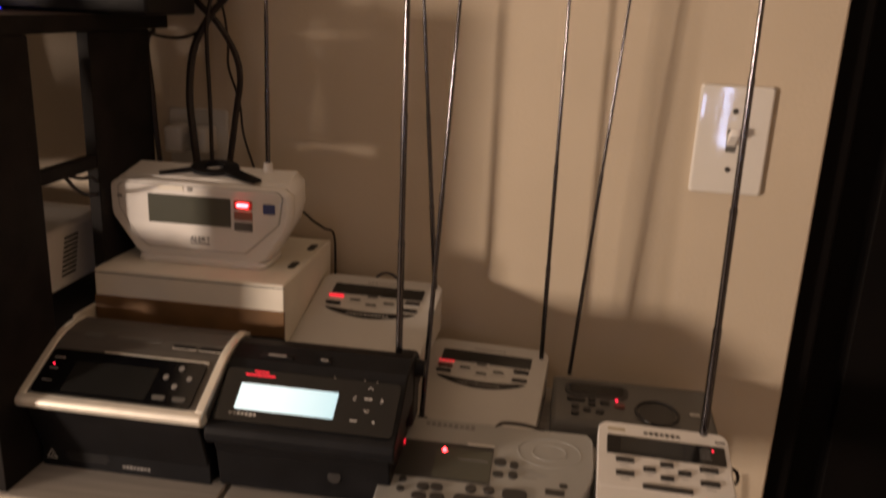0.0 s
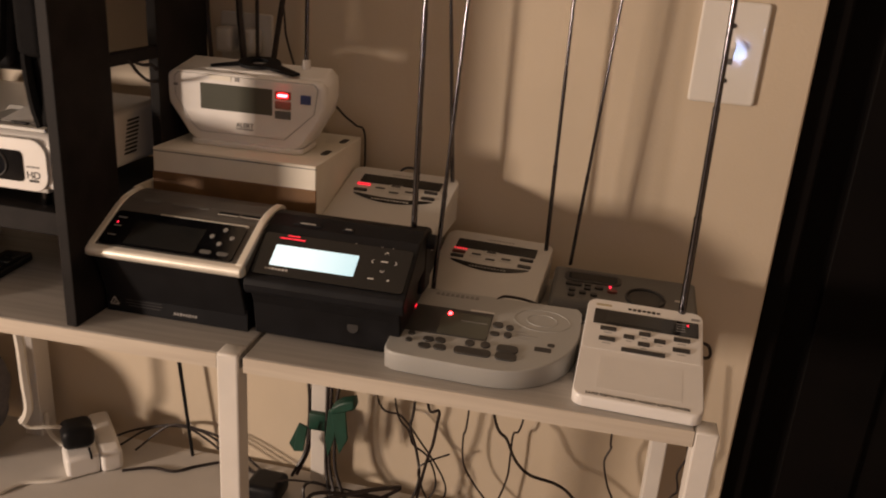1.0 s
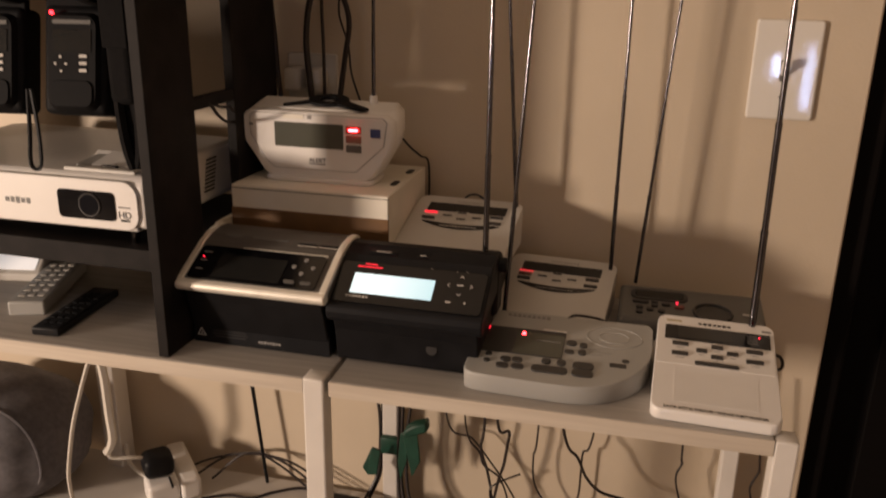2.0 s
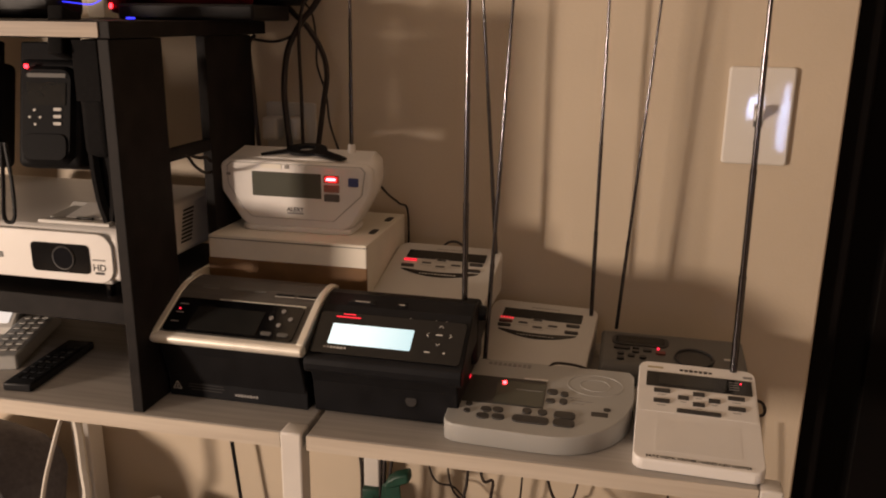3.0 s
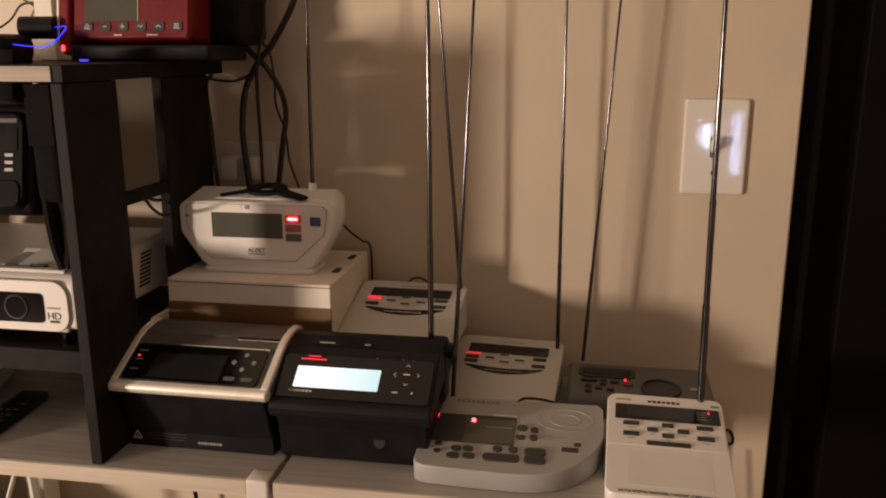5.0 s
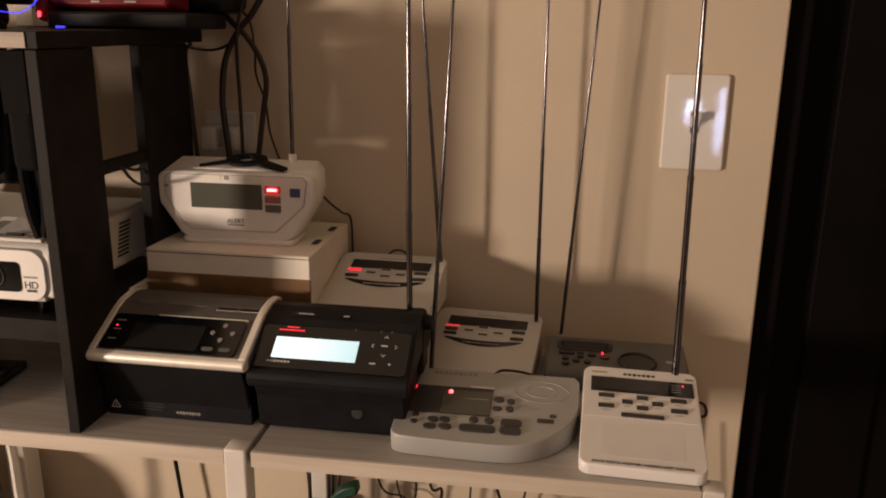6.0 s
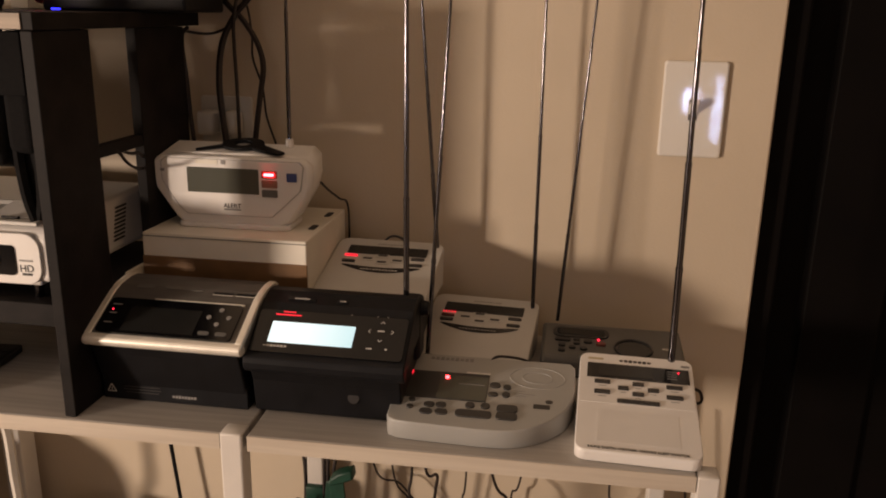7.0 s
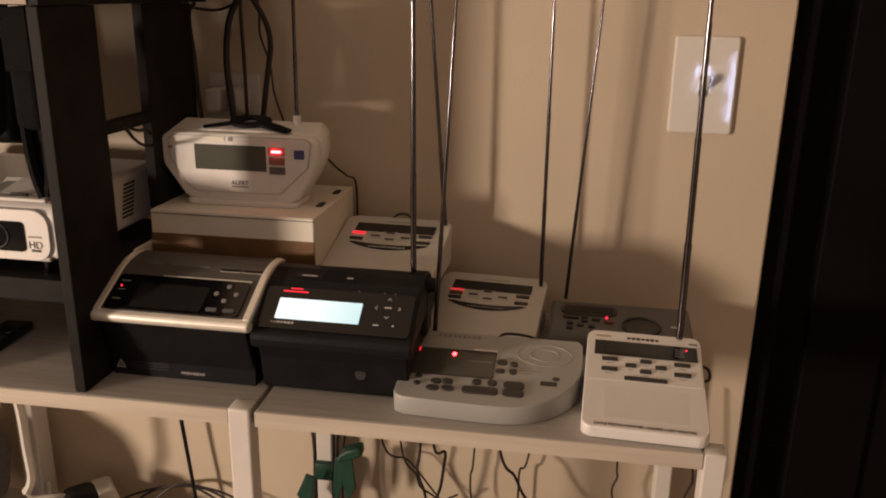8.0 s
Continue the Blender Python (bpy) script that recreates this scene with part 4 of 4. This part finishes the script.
single("wall_cable", tube([(-0.800, 1.17, 1.110), (-0.730, 1.18, 1.117), (-0.682, 1.18, 1.110), (-0.651, 1.18, 1.096), (-0.632, 1.17, 1.084), (-0.600, 1.10, 1.060), (-0.568, 1.05, 1.062)], 0.0016), CABLE, "thin black cable curving along the wall", "cable")
single("wall_cable", tube([(-0.628, 1.16, 1.098), (-0.668, 1.18, 1.096), (-0.687, 1.18, 1.077), (-0.710, 1.17, 1.062), (-0.750, 1.12, 1.035), (-0.790, 1.10, 1.0285)], 0.0016), CABLE, "thin black cable curving along the wall", "cable")

# remotes and a white frame on the shelf under the projector
def remote(place, turn, length, width, thick, body, key, label):
    t = thing("remote_control", place, turn, label, "remote control", "remote controls")
    part("body", box(-width / 2, width / 2, 0, length, 0, thick, 0.0025, 3), body, t)
    T = Matrix.Translation((0, 0, thick))
    for i in range(7):
        for j in (-1, 0, 1):
            part("key", plate(j * width * 0.27, length * (0.14 + 0.115 * i), width * 0.18, length * 0.055, 0.001, 0.001, T), key, t)
    return t


remote((-0.560, 0.872, SHELF), 6, 0.128, 0.034, 0.010, BLACK, BLACK, "slim black remote control on the pale shelf")
remote((-0.620, 0.914, SHELF), 20, 0.155, 0.042, 0.018, GREYWHITE, CREAM, "grey-white remote control with many keys on the shelf")
wf = thing("white_tablet", (-0.738, 1.0, SHELF), 12, "white tablet in a pale frame lying tilted on the shelf", "tablet")
part("frame", prism([(0, 0), (0, 0.010), (0.072, 0.070), (0.078, 0.066), (0.078, 0)], "x", -0.055, 0.055, 0.002), CREAM, wf)
bm = plate(0, 0.046, 0.096, 0.078, 0.002, 0.001, face(0, 0.0, 0.010, 39.8))
part("screen", bm, glow("pale_screen", (1.0, 0.9, 0.85), 0.55, (0.7, 0.7, 0.7)), wf, "pale lit screen")

# outlet with cables behind the alert radio
ol = thing("wall_outlet", (-0.369, WALL_Y, 0.866), 0, "white wall outlet with black plugs behind the alert radio", "outlet")
bm = prism(rounded(0.070, 0.114, 0.004), "z", 0, 0.006, 0.002, 3)
bm.transform(TOWALL)
part("cover_plate", bm, CREAM, ol)
for dx in (-0.018, 0.012):
    part("plug", box(dx - 0.011, dx + 0.011, -0.034, -0.0055, 0.010, 0.040, 0.004), CREAM, ol, "cream plug")


def wall_cable(points, r, label):
    return single("power_cable", tube(points, r), CABLE, label, "cable", "hanging cables")


wall_cable([(-0.235, 1.198, 1.30), (-0.255, 1.175, 1.18), (-0.282, 1.16, 1.107), (-0.294, 1.16, 1.081), (-0.317, 1.16, 1.045), (-0.335, 1.16, 1.025), (-0.354, 1.16, 0.991), (-0.361, 1.16, 0.945), (-0.359, 1.16, 0.902), (-0.354, 1.16, 0.850)], 0.0042, "thick black cable hanging by the wall")
wall_cable([(-0.378, 1.194, 1.12), (-0.372, 1.192, 1.075), (-0.360, 1.165, 1.052), (-0.346, 1.165, 1.035), (-0.328, 1.165, 1.018), (-0.311, 1.165, 0.991), (-0.305, 1.165, 0.963), (-0.311, 1.165, 0.924), (-0.321, 1.160, 0.850)], 0.0038, "thick black cable hanging by the wall")
wall_cable([(-0.322, 1.195, 1.16), (-0.328, 1.17, 1.095), (-0.326, 1.16, 1.069), (-0.335, 1.155, 1.025), (-0.339, 1.16, 0.991), (-0.338, 1.16, 0.938), (-0.338, 1.16, 0.850)], 0.0024, "black cable hanging by the wall")
wall_cable([(-0.345, 1.195, 1.15), (-0.349, 1.18, 1.085), (-0.340, 1.172, 1.055), (-0.324, 1.168, 1.036), (-0.319, 1.168, 1.000), (-0.319, 1.168, 0.973), (-0.308, 1.168, 0.938), (-0.304, 1.168, 0.902), (-0.285, 1.150, 0.868)], 0.0015, "thin black cable hanging by the wall")
wall_cable([(-0.404, 1.170, 1.008), (-0.402, 1.15, 0.995), (-0.399, 1.15, 0.946), (-0.397, 1.15, 0.903), (-0.393, 1.15, 0.850)], 0.0028, "black cable hanging by the rack")
wall_cable([(-0.415, 1.172, 1.008), (-0.403, 1.17, 1.003), (-0.376, 1.172, 1.001), (-0.352, 1.170, 1.009), (-0.338, 1.164, 1.022)], 0.0018, "thin black cable from the rack to the cable crossing")
single("signal_cable", tube([(-0.409, 0.972, 0.893), (-0.400, 0.986, 0.882), (-0.400, 0.998, 0.871), (-0.400, 1.014, 0.861), (-0.403, 1.034, 0.856), (-0.4045, 1.062, 0.853)], 0.0019), CABLE, "thin black cable from rack to radio", "cable")
single("signal_cable", tube([(-0.409, 0.978, 0.890), (-0.400, 1.006, 0.878), (-0.400, 1.026, 0.875), (-0.403, 1.042, 0.867), (-0.4045, 1.064, 0.861)], 0.0019), CABLE, "thin black cable from rack to radio", "cable")
single("white_paper", box(-0.408, -0.4035, 0.990, 1.040, SHELF, 0.7460, 0.0005), CARD, "slip of white paper standing beside the box", "paper")

# ---- under the shelf ----
def low_cable(points, r=0.0015, label="thin black cable hanging under the shelf"):
    return single("cable", tube(points, r), CABLE, label, "cable", "cables under the shelf")


low_cable([(-0.185, 1.17, 0.6135), (-0.169, 1.17, 0.427), (-0.132, 1.17, 0.402), (-0.101, 1.17, 0.364), (-0.077, 1.17, 0.331), (-0.063, 1.17, 0.300), (-0.067, 1.165, 0.271)])
low_cable([(-0.150, 1.16, 0.6135), (-0.140, 1.16, 0.43), (-0.119, 1.16, 0.388), (-0.112, 1.16, 0.368), (-0.088, 1.16, 0.350), (-0.075, 1.155, 0.31), (-0.095, 1.15, 0.271)])
low_cable([(-0.113, 1.16, 0.6135), (-0.113, 1.16, 0.438), (-0.117, 1.16, 0.395), (-0.106, 1.158, 0.36), (-0.098, 1.15, 0.32), (-0.11, 1.145, 0.272)], 0.0022)
low_cable([(-0.098, 1.15, 0.6135), (-0.093, 1.15, 0.446), (-0.077, 1.15, 0.434), (-0.078, 1.15, 0.413), (-0.082, 1.15, 0.380), (-0.088, 1.15, 0.356), (-0.098, 1.15, 0.297), (-0.10, 1.14, 0.271)], 0.0022)
low_cable([(-0.06, 1.165, 0.36), (-0.085, 1.155, 0.35), (-0.10, 1.15, 0.335), (-0.09, 1.15, 0.30), (-0.07, 1.15, 0.271)], 0.0014)
low_cable([(-0.035, 1.17, 0.6135), (-0.040, 1.17, 0.422), (-0.044, 1.17, 0.389), (-0.041, 1.17, 0.348), (-0.025, 1.17, 0.318), (-0.003, 1.165, 0.295), (0.018, 1.16, 0.272)])
low_cable([(-0.030, 1.14, 0.6135), (-0.001, 1.14, 0.449), (0.019, 1.14, 0.416), (0.033, 1.14, 0.387), (0.054, 1.14, 0.369), (0.088, 1.14, 0.363), (0.112, 1.14, 0.348), (0.150, 1.13, 0.310), (0.19, 1.12, 0.272)], 0.0022)
low_cable([(0.055, 1.18, 0.6135), (0.034, 1.18, 0.426), (0.023, 1.18, 0.401), (0.022, 1.18, 0.368), (0.021, 1.18, 0.331), (0.012, 1.175, 0.295), (0.0, 1.16, 0.272)])
low_cable([(0.150, 1.16, 0.6135), (0.151, 1.16, 0.441), (0.153, 1.16, 0.421), (0.147, 1.16, 0.398), (0.155, 1.16, 0.364), (0.168, 1.16, 0.330), (0.17, 1.15, 0.272)])
low_cable([(0.235, 1.16, 0.55), (0.247, 1.16, 0.437), (0.247, 1.16, 0.423), (0.240, 1.16, 0.400), (0.244, 1.16, 0.374), (0.234, 1.155, 0.358), (0.215, 1.15, 0.271)])
random.seed(4)
for i in range(9):
    x = -0.27 + 0.022 * i
    low_cable([(x, 1.05 + random.uniform(0, 0.1), 0.271), (x + random.uniform(-0.04, 0.06), 1.09 + random.uniform(-0.03, 0.04), 0.271 + random.uniform(0.0, 0.035)), (x + random.uniform(-0.02, 0.1), 1.12 + random.uniform(-0.03, 0.04), 0.271 + random.uniform(0.0, 0.03)), (x + random.uniform(0.02, 0.14), 1.14 + random.uniform(-0.05, 0.04), 0.271)], random.choice((0.0016, 0.0022, 0.003)), "thin black cable lying tangled on the lower board")
for i in range(3):
    low_cable([(-0.60 + 0.03 * i, 1.15, 0.271), (-0.55 + 0.03 * i, 1.165, 0.295 + 0.01 * i), (-0.48 + 0.02 * i, 1.17, 0.315), (-0.43 + 0.02 * i, 1.165, 0.305), (-0.36 + 0.02 * i, 1.15, 0.271)], 0.0018, "thin black cable arched against the wall")
low_cable([(-0.53, 1.10, 0.2705), (-0.494, 1.119, 0.2705), (-0.458, 1.122, 0.2705), (-0.432, 1.145, 0.2705), (-0.391, 1.167, 0.2705), (-0.33, 1.15, 0.2705)], 0.0022, "black cord lying on the lower board")
single("folded_antenna", rod((-0.475, 1.172, 0.450), (-0.455, 1.168, 0.2685), 0.0030, 0.0026, 10), BLACK, "thin black rod leaning against the wall", "rod")

# green tape round the rear leg with cables tied to it
tp = thing("green_tape", (-0.2585, 1.19, 0.362), 1.5, "green tape wound round a white shelf leg", "tape")
part("band", box(-0.0070, 0.0195, -0.034, 0.002, 0.000, 0.027, 0.002), GREEN, tp)
part("loose_end", prism([(-0.013, 0.010), (-0.009, 0.030), (0.004, 0.026), (-0.002, -0.014), (-0.016, -0.016)], "y", -0.068, -0.064, 0.001), GREEN, tp)
part("loose_end", prism([(-0.012, 0.024), (-0.020, 0.004), (-0.026, -0.010), (-0.018, -0.022), (-0.010, 0.000)], "y", -0.060, -0.056, 0.001), GREEN, tp)
part("loose_end", prism([(0.035, 0.056), (0.056, 0.065), (0.061, 0.016), (0.049, -0.010), (0.044, 0.014)], "y", -0.066, -0.062, 0.001), GREEN, tp)
part("loose_end", prism([(0.030, 0.052), (0.040, 0.058), (0.040, 0.010), (0.030, -0.024), (0.026, 0.006)], "y", -0.058, -0.054, 0.001), GREEN, tp)
part("tape_roll", prism([(0.040, 0.060), (0.041, 0.071), (0.052, 0.080), (0.072, 0.087), (0.074, 0.073), (0.055, 0.064)], "y", -0.080, -0.060, 0.003), GREEN, tp, "dark green roll end")
for dx, lean, y in ((-0.022, -0.016, 1.184), (-0.019, -0.004, 1.190), (0.019, 0.002, 1.150), (0.024, 0.004, 1.150), (0.032, 0.012, 1.150)):
    low_cable([(-0.2535 + dx + lean, y, 0.60), (-0.2535 + dx + lean * 0.5, y, 0.47), (-0.2535 + dx, y, 0.415), (-0.2535 + dx * 0.95, y, 0.365), (-0.2535 + dx * 1.1, y - 0.005, 0.31), (-0.2535 + dx * 1.8, y - 0.02, 0.2715)], 0.0026, "black cable tied to a shelf leg")

# power strip with plugs
ps = thing("power_strip", (-0.548, 1.090, 0.2685), 44, "white power strip lying on the lower board", "power strip")
part("body", box(-0.006, 0.024, 0.0, 0.120, 0.0, 0.034, 0.006, 3), WHITE, ps)
part("adapter", box(-0.052, -0.0065, 0.004, 0.050, 0.0, 0.034, 0.006, 3), WHITE, ps, "white plug-in adapter")
part("black_adapter", box(-0.052, -0.008, 0.020, 0.066, 0.0345, 0.068, 0.011, 4), BLACK, ps, "black plug-in adapter")
part("adapter_prong", box(-0.020, -0.017, -0.003, 0.022, 0.030, 0.0365, 0.001), BLACK, ps)
single("power_cable", tube([(-0.69, 1.15, 0.305), (-0.67, 1.13, 0.285), (-0.63, 1.12, 0.274), (-0.60, 1.115, 0.29)], 0.0035), CABLE_WHITE, "white cord from the power strip", "cable")
single("black_plug", box(-0.335, -0.285, 1.09, 1.14, 0.2685, 0.297, 0.008, 3), BLACK, "black power adapter lying on the lower board", "adapter")
single("power_cable", tube([(-0.504, 0.872, 0.6140), (-0.507, 0.868, 0.604), (-0.520, 0.866, 0.568), (-0.536, 0.866, 0.522), (-0.549, 0.866, 0.467), (-0.551, 0.866, 0.442), (-0.549, 0.866, 0.406), (-0.553, 0.866, 0.350), (-0.575, 0.866, 0.310), (-0.60, 0.860, 0.22), (-0.62, 0.85, 0.05), (-0.66, 0.85, 0.004)], 0.0024), CABLE_WHITE, "white cord hanging from under the shelf", "cable")
single("power_cable", tube([(-0.660, 1.06, 0.6135), (-0.650, 1.06, 0.53), (-0.643, 1.06, 0.48), (-0.642, 1.06, 0.42), (-0.641, 1.06, 0.378), (-0.650, 1.06, 0.356), (-0.655, 1.06, 0.352)], 0.0062), CABLE_WHITE, "thick white cord hanging under the shelf", "cable")
single("power_cable", tube([(-0.656, 1.06, 0.354), (-0.648, 1.065, 0.340), (-0.625, 1.08, 0.336), (-0.61, 1.10, 0.325), (-0.60, 1.11, 0.318)], 0.0028), CABLE_WHITE, "white cord leading to the power strip", "cable")
single("power_cable", tube([(-0.655, 1.0, 0.271), (-0.64, 1.03, 0.2715), (-0.60, 1.05, 0.2715), (-0.575, 1.075, 0.274)], 0.0030), CABLE_WHITE, "white cord lying on the lower board", "cable")

# grey fabric bag on the lower board
bag = thing("fabric_bag", (-0.845, 1.060, 0.2685), 0, "soft grey fabric bag standing under the shelf", "bag")


def bulge(c, grow=1.0):
    """A point of the slack bag in the direction c."""
    k = grow * (1 + 0.05 * noise.noise(c * 2.3) + 0.012 * noise.noise(c * 9.0))
    return Vector((0.140 * k * math.copysign(abs(c.x) ** 0.8, c.x), 0.100 * k * math.copysign(abs(c.y) ** 0.8, c.y), max(0.0, 0.088 + 0.094 * k * math.copysign(abs(c.z) ** 0.85, c.z))))


bm = bmesh.new()
bmesh.ops.create_icosphere(bm, subdivisions=5, radius=1)
for v in bm.verts:
    v.co = bulge(v.co.copy())
part("bag_body", bm, FABRIC, bag)
arc = [Vector((math.cos(radians(a)) * 0.86, -0.5, math.sin(radians(a)) * 0.86)).normalized() for a in range(-20, 201, 10)]
part("seam", tube([bulge(c, 1.004) for c in arc], 0.0022, 6, 3), FABRIC, bag, "raised grey seam")
